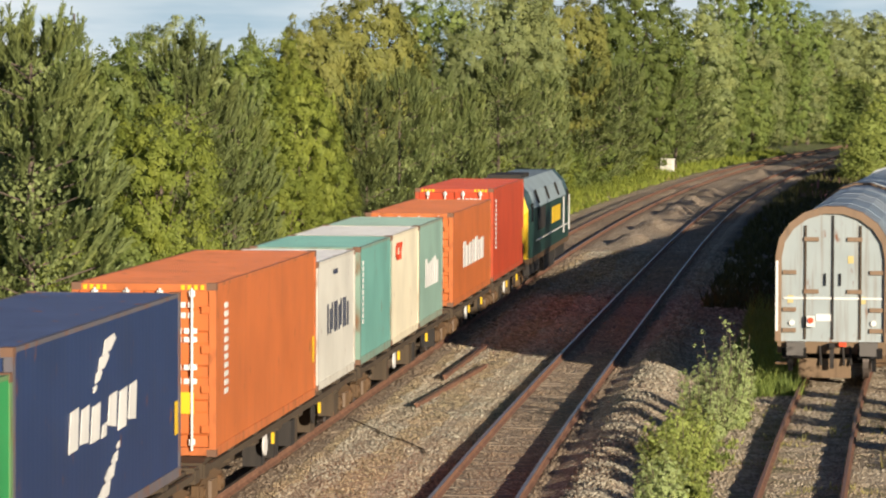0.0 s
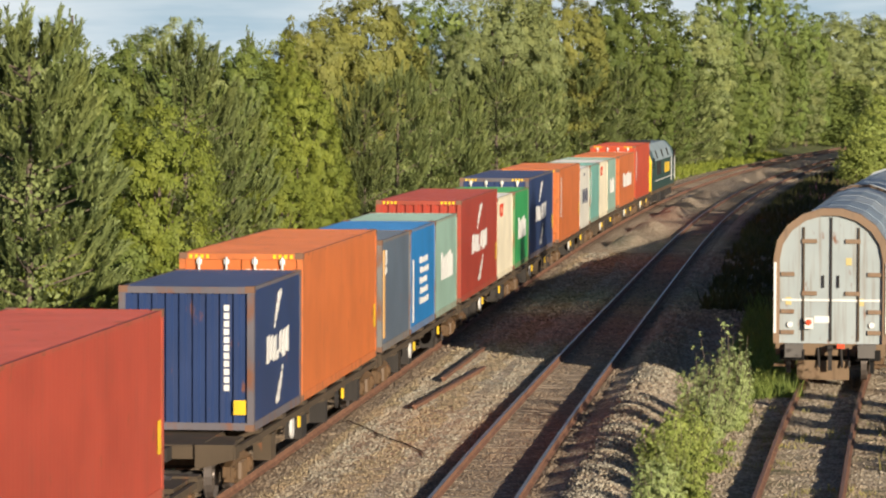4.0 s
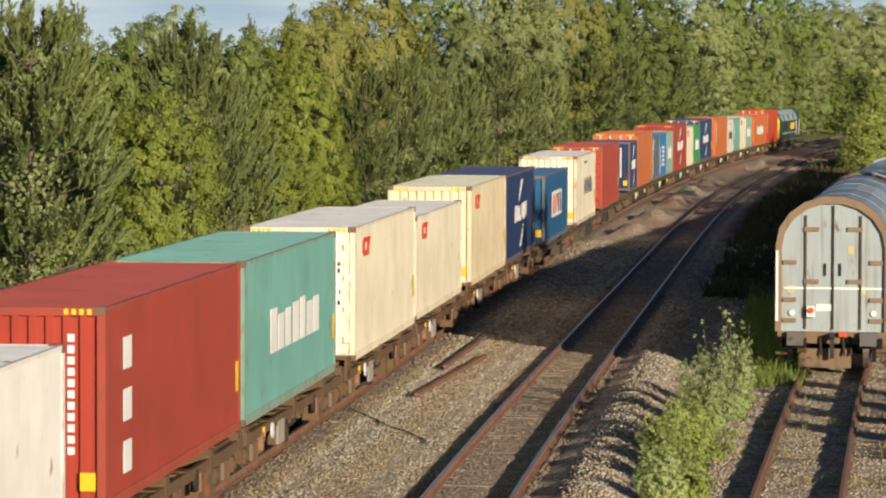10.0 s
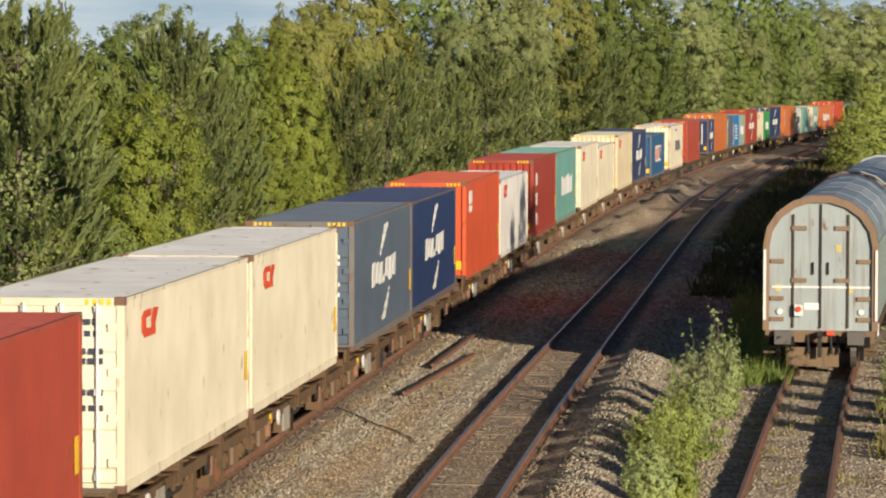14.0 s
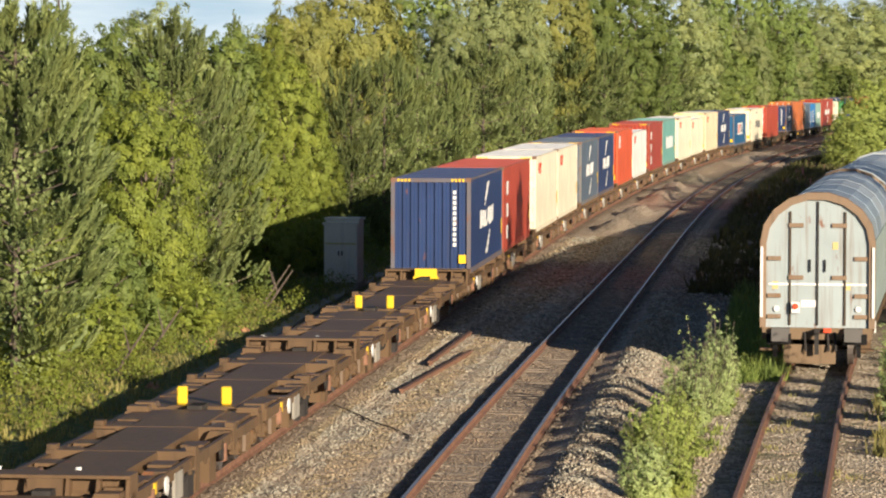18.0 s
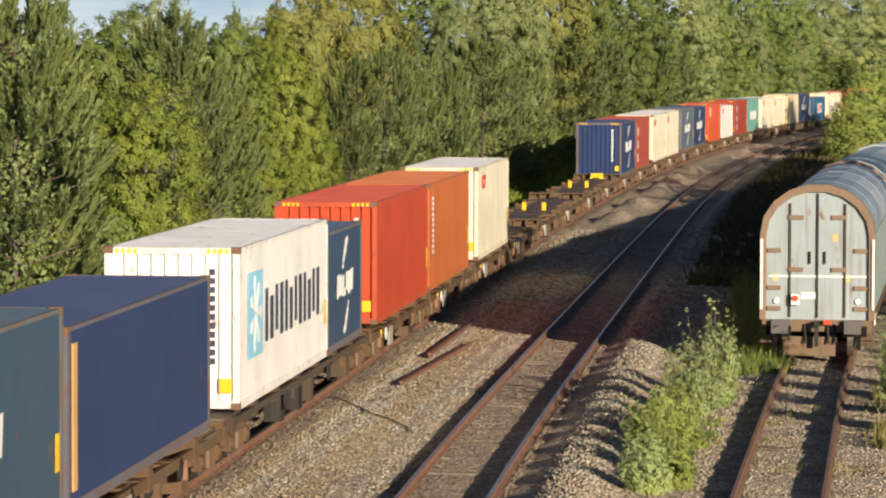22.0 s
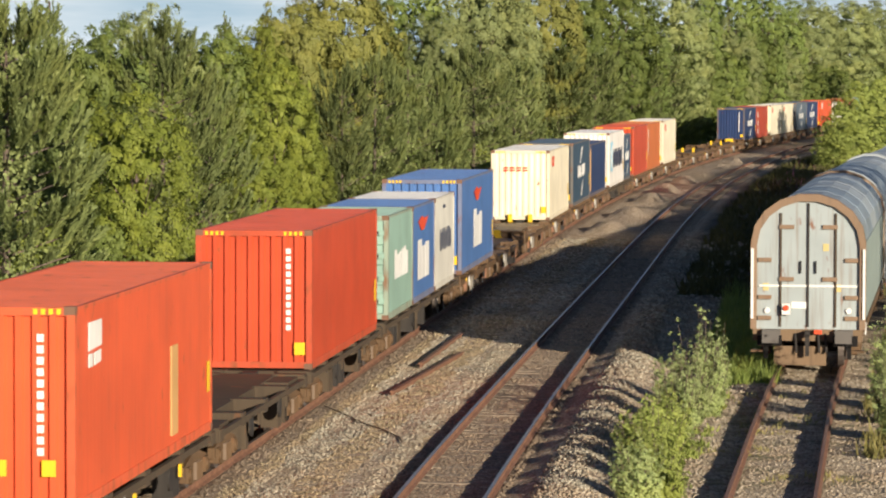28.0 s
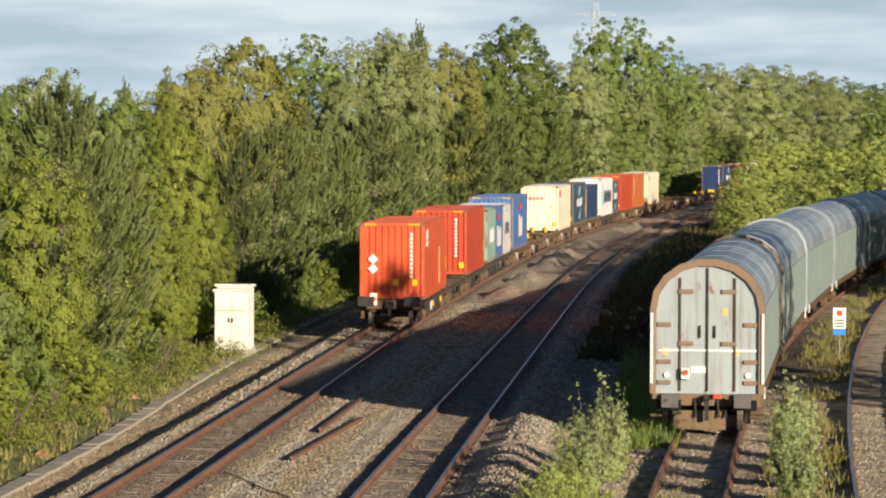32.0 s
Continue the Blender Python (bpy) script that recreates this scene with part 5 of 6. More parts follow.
s_end = float(np.interp(88.4, SIDING.y, SIDING.s))
wagon = covered_wagon(21.4, M_WAGRIM)
follower = covered_wagon(21.4, M_WAGROOF)
wagon.matrix_basis = SIDING.place(s_end + 10.7, 8.0, -0.02)
follower.matrix_basis = SIDING.place(s_end + 32.9, 8.0, -0.02)
for k in range(2, 7):
    copy_thing(follower, SIDING.place(s_end + 10.7 + k * 22.2, 8.0, -0.02))


# ---------------------------------------------------------------- plants
LEAF = {
    "pine": foliage("pine_needles", (0.055, 0.082, 0.03), (0.22, 0.26, 0.09), 0.13),
    "oak": foliage("green_leaves", (0.06, 0.094, 0.022), (0.19, 0.24, 0.06), 0.22),
    "hazel": foliage("yellow_green_leaves", (0.09, 0.122, 0.02), (0.27, 0.315, 0.055), 0.3),
    "willow": foliage("silver_willow_leaves", (0.12, 0.155, 0.055), (0.30, 0.34, 0.135), 0.25),
    "gold": foliage("olive_leaves", (0.1, 0.112, 0.028), (0.25, 0.255, 0.068), 0.25),
    "dark": foliage("dark_leaves", (0.07, 0.11, 0.025), (0.2, 0.26, 0.07), 0.2),
    "birch": foliage("pale_shrub_leaves", (0.16, 0.225, 0.05), (0.44, 0.51, 0.22), 0.35),
    "lush": foliage("bright_shrub_leaves", (0.16, 0.22, 0.045), (0.42, 0.48, 0.13), 0.4),
    "weed": foliage("weed_leaves", (0.08, 0.13, 0.025), (0.25, 0.31, 0.08), 0.35),
    "straw": foliage("dry_grass", (0.14, 0.15, 0.035), (0.36, 0.32, 0.12), 0.35),
    # brown-green weeds, their colour darkened to stand in for shade
    "bramble": foliage("shade_darkened_bramble_leaves", (0.03, 0.035, 0.014), (0.1, 0.095, 0.035), 0.2),
    "pink": foliage("pink_flower_heads", (0.16, 0.07, 0.09), (0.3, 0.13, 0.17), 0.2),
}


def leaf_cloud(rng, centres, radii, n, size, droop=0.0, narrow=0.5, axes=None, weight=None):
    """Leaves scattered over the shells of many clumps: each a bent four-cornered blade."""
    w = radii ** 2 if weight is None else radii ** 2 * weight
    pick = rng.choice(len(centres), n, p=w / w.sum())
    d = rng.normal(size=(n, 3))
    d[:, 2] += 0.25
    if axes is not None:
        d += axes[pick] * 0.9
    d /= np.linalg.norm(d, axis=1)[:, None]
    rad = radii[pick] * (0.45 + 0.65 * rng.random(n) ** 0.7)
    c = centres[pick] + d * rad[:, None] * np.array([1, 1, 0.8])
    if axes is None:
        nrm = d * 0.9 + rng.normal(size=(n, 3)) * 0.55 + np.array([0, 0, 0.25])
    else:                                                # tufts: leaves lie like scales over a clump that faces one way
        nrm = axes[pick] * 0.7 + d * 0.7 + rng.normal(size=(n, 3)) * 0.27
    nrm /= np.linalg.norm(nrm, axis=1)[:, None]
    up = rng.normal(size=(n, 3)) * 0.6 + np.array([0, 0, -droop])
    a = np.cross(nrm, up)
    a /= np.linalg.norm(a, axis=1)[:, None] + 1e-9
    b = np.cross(nrm, a)
    s = size * (0.6 + 0.8 * rng.random(n))[:, None]
    pts = np.stack([c - a * s * narrow, c - b * s * (0.9 + droop) + nrm * s * 0.12, c + a * s * narrow, c + b * s * (0.7 + droop) + nrm * s * 0.1], 1)
    return pts.reshape(-1, 3)


def quads_mesh(name, pts, mat):
    n = len(pts) // 4
    me = bpy.data.meshes.new(name)
    me.vertices.add(n * 4), me.loops.add(n * 4), me.polygons.add(n)
    me.vertices.foreach_set("co", pts.astype(np.float32).ravel())
    me.loops.foreach_set("vertex_index", np.arange(n * 4, dtype=np.int32))
    me.polygons.foreach_set("loop_start", np.arange(0, n * 4, 4, dtype=np.int32))
    me.materials.append(mat)
    me.update()
    me.validate()
    return me


def limb(g, p, q, r0, r1):
    g.cyl(p, q, r0, 6, r1)


def facing(v):
    """More growth on the side towards the sun and the open line than towards the wood."""
    return 1.0 + 0.75 * (0.35 * v[0] - 0.94 * v[1])


def broadleaf(seed, h, spread, kind, n, size, droop=0.0, low=0.05, lobes=26, mid=0.52, tufts_=620, rough=0.34):
    """Tapered trunk, forking limbs, a full crown that swells into rounded lobes with shaded folds between them, set with tufts of leaves."""
    rng = np.random.default_rng(seed)
    trunk = Geo()
    limb(trunk, (0, 0, -0.3), (0.1, 0, h * 0.35), 0.018 * h, 0.013 * h), limb(trunk, (0.1, 0, h * 0.35), (0, 0.15, h * 0.85), 0.013 * h, 0.004 * h)

    def on_crown(a, u, k):
        q = math.sqrt(max(0.0, 1 - u ** 2.8)) if u > 0 else 1.0 - 0.18 * u * u
        return np.array([math.cos(a) * spread * q * k, math.sin(a) * spread * q * k, h * (mid + (1.0 - mid) * u * k) if u > 0 else h * (mid + (mid - low) * u)])

    knobs = []
    for i in range(lobes):
        a, u = i * 2.4 + rng.normal() * 0.3, 0.98 - 1.9 * (i + rng.random() * 0.6) / lobes
        p = on_crown(a, u, 0.66 + 0.12 * rng.random())
        knobs.append((p, spread * (0.34 + 0.2 * rng.random()), 0.75 + 0.25 * rng.random()))
        if i % 2:
            limb(trunk, (0.05, 0, max(0.3, p[2] * 0.6)), p, 0.006 * h, 0.002 * h)
    kp, kr, kk = np.array([k[0] for k in knobs]), np.array([k[1] for k in knobs]), np.array([k[2] for k in knobs])
    cs, rs, ax, wt = [], [], [], []
    for j in range(tufts_):
        a, u = 2 * math.pi * rng.random(), 1 - 2 * rng.random() ** 0.9
        p = on_crown(a, u, 0.84)
        g = np.linalg.norm(kp - p, axis=1) / kr
        near = int(np.argmin(g))
        swell = math.exp(-(g[near] * 0.95) ** 2) * kk[near]
        c = on_crown(a, u, 0.98 - rough + rough * 1.25 * swell + 0.05 * rng.normal() + (0.1 * rng.random() if j % 9 == 0 else 0.0))
        c[2] = min(max(c[2] + rng.normal() * 0.012 * h, 0.03 * h), h * 0.99)
        d = (c - kp[near]) / np.linalg.norm(c - kp[near]) * 0.8 + np.array([math.cos(a), math.sin(a), 0.9 * u]) * 0.5
        d = d / np.linalg.norm(d) + np.array([0, 0, 0.12 - droop * 0.5])
        cs.append(c), rs.append(spread * (0.075 + 0.065 * rng.random())), ax.append(d / np.linalg.norm(d)), wt.append(max(0.35, facing((math.cos(a), math.sin(a)))))
    leaves = leaf_cloud(rng, np.array(cs), np.array(rs), n, size, droop=droop, narrow=0.45, axes=np.array(ax), weight=np.array(wt))
    heart = np.array([[rng.normal() * spread * 0.25, rng.normal() * spread * 0.25, h * (low + 0.1 + (0.74 - low) * rng.random())] for _ in range(60)])
    inner = leaf_cloud(rng, heart, np.full(60, spread * 0.24), 700, spread * 0.1, narrow=0.5)       # coarse shaded heart of the crown
    return trunk.mesh("trunk", M_BARK), quads_mesh("crown", np.concatenate((leaves, inner)), LEAF[kind])


def pine(seed, h, spread, plumes, needles, wid=0.03, ln=0.75, sharp=0.5):
    """Straight trunk, whorls of rising branches that end in fans of bristling upright plumes, shaded old growth inside."""
    rng = np.random.default_rng(seed)
    trunk = Geo()
    limb(trunk, (0, 0, -0.3), (0, 0, h * 0.95), 0.016 * h, 0.004 * h)
    tips, whorl = [], 46
    for i in range(whorl):
        f = 0.03 + 0.87 * (i + rng.random()) / whorl
        a = i * 2.4 + rng.normal() * 0.3
        r = spread * max(0.05, 1.0 - f ** 2) ** sharp * (0.7 + 0.36 * rng.random())
        base, tip = np.array([0, 0, f * h]), np.array([r * math.cos(a), r * math.sin(a), min(h * 0.92, f * h + 0.3 * r)])
        limb(trunk, base, tip, 0.03, 0.01)
        side = np.array([-math.sin(a), math.cos(a), 0.0])
        for _ in range(max(3, round(plumes / whorl * max(0.3, facing((math.cos(a), math.sin(a))))))):
            u, v = 1.0 - 0.4 * rng.random() ** 2, rng.normal() * 0.36
            tips.append((base * (1 - u) + tip * u + side * v * (0.4 + 0.3 * r) + np.array([0, 0, rng.normal() * 0.12 - 0.3 * v * v]), a + v * 0.9, 0.8 * (1 - f) + 0.25))
    tips += [(np.array([0, 0, h * k]) + rng.normal(size=3) * 0.1, i * 1.3, 0.3) for i, k in enumerate((0.84, 0.86, 0.88, 0.9, 0.92, 0.94))]
    out = []
    for c, a, lean in tips:
        d = np.array([math.cos(a) * lean, math.sin(a) * lean, 1.0]) + rng.normal(size=3) * 0.14
        d /= np.linalg.norm(d)
        k = ln * (0.6 + 0.6 * rng.random())
        v = rng.normal(size=(needles, 3))
        v -= (v @ d)[:, None] * d
        v /= np.linalg.norm(v, axis=1)[:, None] + 1e-9
        nd = d * 0.9 + v * 0.5
        s = np.cross(nd, v + rng.normal(size=(needles, 3)) * 0.25)
        s /= np.linalg.norm(s, axis=1)[:, None] + 1e-9
        at = rng.random(needles)[:, None]
        o, nl = c + d * k * at, k * (0.34 - 0.14 * at) * (0.8 + 0.4 * rng.random(needles))[:, None]
        out.append(np.stack([o - s * wid * 0.5, o + s * wid * 0.5, o + nd * nl + s * wid * 0.6, o + nd * nl - s * wid * 0.6], 1).reshape(-1, 3))
    fs = np.linspace(0.05, 0.86, 16)
    core = np.array([[0, 0, h * f] for f in fs])
    rad = np.array([max(0.22, spread * max(0.05, 1.0 - f ** 2) ** sharp * 0.48) for f in fs])
    out.append(leaf_cloud(rng, core, rad, 3200, 0.085))
    return trunk.mesh("trunk", M_BARK), quads_mesh("crown", np.concatenate(out), LEAF["pine"])


# near kinds have finer leaves than far ones
SPREAD = {"pine_a": 2.3, "pine_b": 2.6, "pine_c": 2.2, "pine_far": 2.5, "spire": 1.3, "oak_a": 2.9, "oak_b": 2.6, "oak_far": 3.0, "hazel_a": 2.1, "hazel_b": 1.8,
          "willow_a": 3.3, "willow_b": 3.0, "gold_a": 3.2, "dark_a": 2.8, "dark_b": 2.3, "shrub_a": 1.4, "shrub_b": 1.5, "shrub_c": 1.3}
KINDS = {
    "pine_a": pine(11, 9.0, 2.3, 400, 56, 0.026), "pine_b": pine(12, 9.0, 2.6, 430, 56, 0.026), "pine_c": pine(13, 8.0, 2.2, 380, 56, 0.026), "spire": pine(14, 10.0, 1.3, 480, 16, 0.034, 0.4, 1.2),
    "pine_far": pine(15, 9.0, 2.5, 380, 34, 0.036, 0.85),
    "oak_a": broadleaf(21, 10, 2.9, "oak", 32000, 0.088), "oak_b": broadleaf(22, 10, 2.6, "oak", 32000, 0.085),
    "hazel_a": broadleaf(31, 7, 2.1, "hazel", 34000, 0.058, lobes=34, tufts_=800), "hazel_b": broadleaf(32, 7, 1.8, "hazel", 32000, 0.056, lobes=30, tufts_=760),
    "willow_a": broadleaf(41, 11, 3.3, "willow", 36000, 0.085, droop=0.15, tufts_=900, rough=0.28), "willow_b": broadleaf(42, 11, 3.0, "willow", 36000, 0.085, droop=0.1, tufts_=900, rough=0.28),
    "gold_a": broadleaf(51, 11, 3.2, "gold", 34000, 0.082, droop=0.5, low=0.25, mid=0.64, tufts_=800), "dark_a": broadleaf(61, 12, 2.8, "dark", 30000, 0.1), "dark_b": broadleaf(62, 12, 2.3, "dark", 28000, 0.095),
    "oak_far": broadleaf(23, 10, 3.0, "oak", 28000, 0.1),
    "shrub_a": broadleaf(71, 3, 1.4, "oak", 6500, 0.058, low=0.02, lobes=11, mid=0.42, tufts_=240), "shrub_b": broadleaf(72, 3, 1.5, "hazel", 6500, 0.058, low=0.02, lobes=11, mid=0.42, tufts_=240),
    "shrub_d": broadleaf(74, 3, 1.5, "lush", 6500, 0.06, low=0.02, lobes=12, mid=0.42, tufts_=240), "shrub_c": broadleaf(73, 3, 1.3, "weed", 5500, 0.052, low=0.02, lobes=9, mid=0.42, tufts_=200),
}
NATIVE = {"pine_a": 9, "pine_b": 9, "pine_c": 8, "spire": 10, "pine_far": 9, "hazel_a": 7, "hazel_b": 7, "willow_a": 11, "willow_b": 11, "gold_a": 11, "dark_a": 12, "dark_b": 12,
          "shrub_a": 3, "shrub_b": 3, "shrub_c": 3, "shrub_d": 3}
WORDS = {"pine": ("dense dark green pine with upright needle shoots", "pine tree"), "spire": ("slim pointed conifer above the wood", "conifer"),
         "oak": ("leafy green broadleaved tree in the wood", "tree"), "hazel": ("sunlit yellow-green leafy tree beside the line", "tree"),
         "willow": ("silvery grey-green willow in the wood", "tree"), "gold": ("olive-gold weeping tree in the wood", "tree"),
         "dark": ("tall dark green tree above the wood", "tree"), "shrub": ("low leafy green trackside shrub", "shrub")}
tree_rng = random.Random(77)


def plant(kind, x, y, h, wide=1.0):
    trunk, crown = KINDS[kind]
    k = h / NATIVE.get(kind, 10)
    base = kind.split("_")[0]
    t = tagged(new({"shrub": "shrub", "pine": "pine_tree", "spire": "conifer"}.get(base, "tree")), *WORDS[base])
    t.matrix_basis = pose(x, y, ground_z(x, y) if abs(x - x_down(y)) < 120 and y < 455 else -0.3, 0, 0, tree_rng.uniform(-45, 45)) @ Matrix.Diagonal((k * wide, k * wide, k, 1))
    part("trunk", trunk, None, t), part("crown", crown, None, t)
    return t


# the edge of the wood: kind, bearing from the eye in 1000ths, distance, height, width of the crown in metres (or, under 2, against its height)
WOOD = [
    ("pine_a", -147, 85, 9.2, 4.4), ("pine_c", -160, 90, 9.0, 4.2), ("spire", -135, 120, 10.0, 2.4), ("oak_a", -127, 112, 8.7, 3.4), ("hazel_a", -112, 97, 6.9, 3.4), ("pine_b", -104, 112, 8.9, 4.2),
    ("pine_a", -91, 118, 7.4, 3.0), ("hazel_b", -73, 130, 8.0, 3.0), ("hazel_a", -78, 126, 5.0, 2.6), ("hazel_b", -66, 137, 5.2, 2.4), ("pine_c", -55, 150, 7.5, 3.2), ("pine_b", -46, 158, 8.2, 3.6),
    ("pine_a", -37, 168, 7.8, 3.2), ("pine_c", -29, 186, 7.5, 3.4), ("pine_b", -19, 190, 8.5, 4.8), ("pine_far", -8, 210, 7.9, 3.8), ("pine_b", 4, 216, 8.8, 5.2), ("pine_far", 14, 246, 8.6, 4.2),
    ("pine_b", 24, 258, 9.0, 5.0), ("pine_far", 32, 280, 8.9, 4.8), ("oak_a", 40, 300, 10.2, 5.6), ("oak_far", 47, 320, 9.6, 5.6), ("oak_b", 54, 335, 12.0, 6.2), ("willow_b", 62, 372, 10.5, 6.5),
    # behind them
    ("oak_a", -143, 118, 9.2, 4.6), ("dark_b", -119, 150, 9.2, 4.0), ("willow_a", -108, 165, 10.0, 5.4), ("oak_b", -90, 165, 9.4, 4.4), ("spire", -87, 176, 10.3, 2.2), ("hazel_a", -80, 168, 9.4, 4.0),
    ("gold_a", -69, 186, 10.6, 4.8), ("gold_a", -57, 190, 12.1, 6.2), ("oak_b", -47, 205, 9.6, 5.0), ("dark_a", -38, 235, 13.6, 5.4), ("willow_a", -29, 232, 11.0, 5.2), ("willow_b", -20, 242, 14.2, 6.8),
    ("willow_a", -12, 252, 14.0, 6.0), ("gold_a", -3, 262, 13.6, 7.2), ("spire", -7, 300, 17.4, 3.8), ("oak_a", 9, 290, 13.8, 6.4), ("oak_b", 18, 300, 17.0, 8.0), ("dark_b", 26, 322, 12.6, 6.0),
    ("willow_b", 33, 330, 14.6, 8.8), ("dark_b", 41, 352, 18.8, 5.4), ("dark_a", 50, 356, 18.6, 6.0), ("dark_b", 59, 362, 17.0, 5.4), ("dark_b", 65, 372, 14.6, 5.0), ("willow_a", 50, 345, 12.6, 6.4),
    # across the end of the view, where the line bends away
    ("willow_b", 62, 470, 15.0, 1.1), ("willow_a", 70, 486, 16.9, 1.2), ("willow_b", 79, 500, 17.3, 1.3), ("willow_a", 88, 500, 16.9, 1.3), ("willow_b", 97, 505, 16.4, 1.3), ("willow_a", 105, 505, 15.4, 1.2),
    ("oak_far", 112, 510, 15.5, 1.3), ("dark_a", 120, 450, 14.0, 1.0), ("oak_far", 128, 460, 13.0, 1.2), ("oak_far", 75, 470, 9.0, 1.4), ("oak_far", 86, 478, 9.0, 1.5), ("oak_far", 97, 480, 9.0, 1.5),
    ("oak_far", 108, 470, 9.0, 1.5), ("oak_far", 118, 460, 8.5, 1.4), ("oak_far", 66, 500, 12.0, 1.2), ("shrub_a", 62, 452, 4.0, 1.5), ("shrub_a", 68, 456, 4.0, 1.6), ("shrub_a", 74, 458, 4.2, 1.6), ("shrub_a", 80, 460, 4.2, 1.6), ("shrub_a", 86, 462, 4.2, 1.6), ("oak_far", 92, 470, 9.0, 1.4), ("oak_far", 70, 462, 8.0, 1.4),
    # bright bushes inside the bend
    ("shrub_d", 78.5, 284, 2.6, 1.3), ("shrub_d", 82, 286, 3.4, 1.3), ("shrub_d", 86, 288, 4.0, 1.3), ("shrub_a", 91, 292, 4.2, 1.3), ("shrub_d", 96, 296, 4.6, 1.3), ("shrub_d", 80.5, 296, 3.8, 1.2),
    ("shrub_d", 102, 304, 5.0, 1.3), ("shrub_a", 109, 312, 5.4, 1.3), ("shrub_d", 116, 320, 5.8, 1.3), ("shrub_d", 84.5, 318, 5.2, 1.1), ("shrub_d", 90, 324, 5.8, 1.2), ("shrub_a", 97, 330, 6.2, 1.2),
    ("shrub_d", 104, 338, 6.4, 1.3), ("shrub_d", 112, 345, 6.6, 1.3), ("shrub_a", 119, 352, 6.8, 1.3), ("shrub_d", 90, 356, 7.0, 1.2), ("shrub_d", 97, 368, 7.2, 1.3), ("shrub_a", 106, 376, 7.4, 1.4), ("shrub_d", 115, 384, 7.6, 1.4),
]
for kind, th, d, h, wide in WOOD:
    while not kind.startswith("shrub") and -7.0 < th / 1000 * d - x_down(d) < 12.0:      # keep clear of the line
        h, wide, d = EYE_Z + (h - EYE_Z) * (d + 4) / d, wide * (d + 4) / d if wide > 2 else wide, d + 4
    plant(kind, th / 1000 * d, d, h, wide if wide < 2 else wide * NATIVE.get(kind, 10) / (2 * SPREAD[kind] * h))
# conifers beyond the yard track, whose tips shade the passing train
for x, y, h in ((15.6, 103.1, 10.9), (15.9, 108.1, 10.3), (15.3, 98.4, 9.7)):
    tagged(plant("spire", x, y, h, 1.5), "slim pointed conifer beside the yard track", "conifer")
# an unseen belt of trees right of the sidings, added to shade the far line
for i in range(22):
    along, spiky = 196 + i * 4.0, i % 4 == 1
    k = 44 + 0.06 * (along - 196) + tree_rng.uniform(-2, 2)
    x, y = x_up(along) + 0.507 * k, along - 0.862 * k
    h = 0.2035 * k + (tree_rng.uniform(1.6, 2.8) if spiky else tree_rng.uniform(0.2, 1.0))
    plant("spire" if spiky else tree_rng.choice(("oak_far", "dark_a")), x, y, h, 1.1)
# scrub along the foot of the wood
for y in np.arange(72, 330, 6.5):
    for lat, hh in ((-6.2, 1.5), (-8.0, 2.4), (-10.0, 3.2)):
        yy = float(y) + tree_rng.uniform(-1.8, 1.8)
        if lat > -7 and (abs(yy - 126) < 3.6 or 224 < yy < 240 or 296 < yy < 322):      # bare by the cabinets and the thinned stems
            continue
        plant(tree_rng.choice(("shrub_a", "shrub_b", "shrub_b", "shrub_c")), x_down(yy) + lat + tree_rng.uniform(-0.7, 0.5), yy, hh * tree_rng.uniform(0.7, 1.3), tree_rng.uniform(0.9, 1.2))
# two rows deep in the wood close the gaps
for y in np.arange(90, 440, 13.0):
    for lat in (-18,):
        yy = float(y) + tree_rng.uniform(-3, 3)
        plant(tree_rng.choice(("oak_far", "oak_far", "dark_b", "willow_b")), x_down(yy) + lat - 0.02 * max(0, yy - 200) + tree_rng.uniform(-2, 2), yy, min(11.5, 7.4 + 0.009 * yy) * tree_rng.uniform(0.85, 1.0), 1.0)


def pale_shrub(seed, x, y, h, spread, kind, label):
    """Many upright stems from one stool, leafy all the way, a few whips standing above the rest."""
    rng = np.random.default_rng(seed)
    t = tagged(new("shrub"), label, "shrub")
    t.matrix_basis = pose(x, y, ground_z(x, y) - 0.02)
    stems, cs, rs, ax = Geo(), [], [], []
    n = int(60 * spread / 0.6)
    for i in range(n):
        a, r = rng.random() * 2 * math.pi, spread * (0.1 + 0.85 * rng.random() ** 0.7)
        hh = h * (0.45 + 0.35 * rng.random()) * (1.1 - 0.35 * r / spread) * (1.35 if i % 8 == 0 else 1.0)
        tip = np.array([r * math.cos(a), r * math.sin(a), hh])
        limb(stems, (0.3 * r * math.cos(a), 0.3 * r * math.sin(a), -0.1), tip, 0.012, 0.004)
        for u in np.linspace(0.12, 1.03, 11):
            q = 0.3 + 0.7 * u
            cs.append(tip * np.array([q, q, u]) + rng.normal(size=3) * 0.05), rs.append((0.06 + 0.08 * rng.random()) * (1.3 - 0.85 * u))
            d = np.array([math.cos(a), math.sin(a), 0.5]) + rng.normal(size=3) * 0.6
            ax.append(d / np.linalg.norm(d))
    part("stem", stems, M_BARK, t)
    part("leaves", quads_mesh("leaves", leaf_cloud(rng, np.array(cs), np.array(rs), int(15000 * spread / 0.6), 0.037, narrow=0.36, axes=np.array(ax)), LEAF[kind]), None, t)


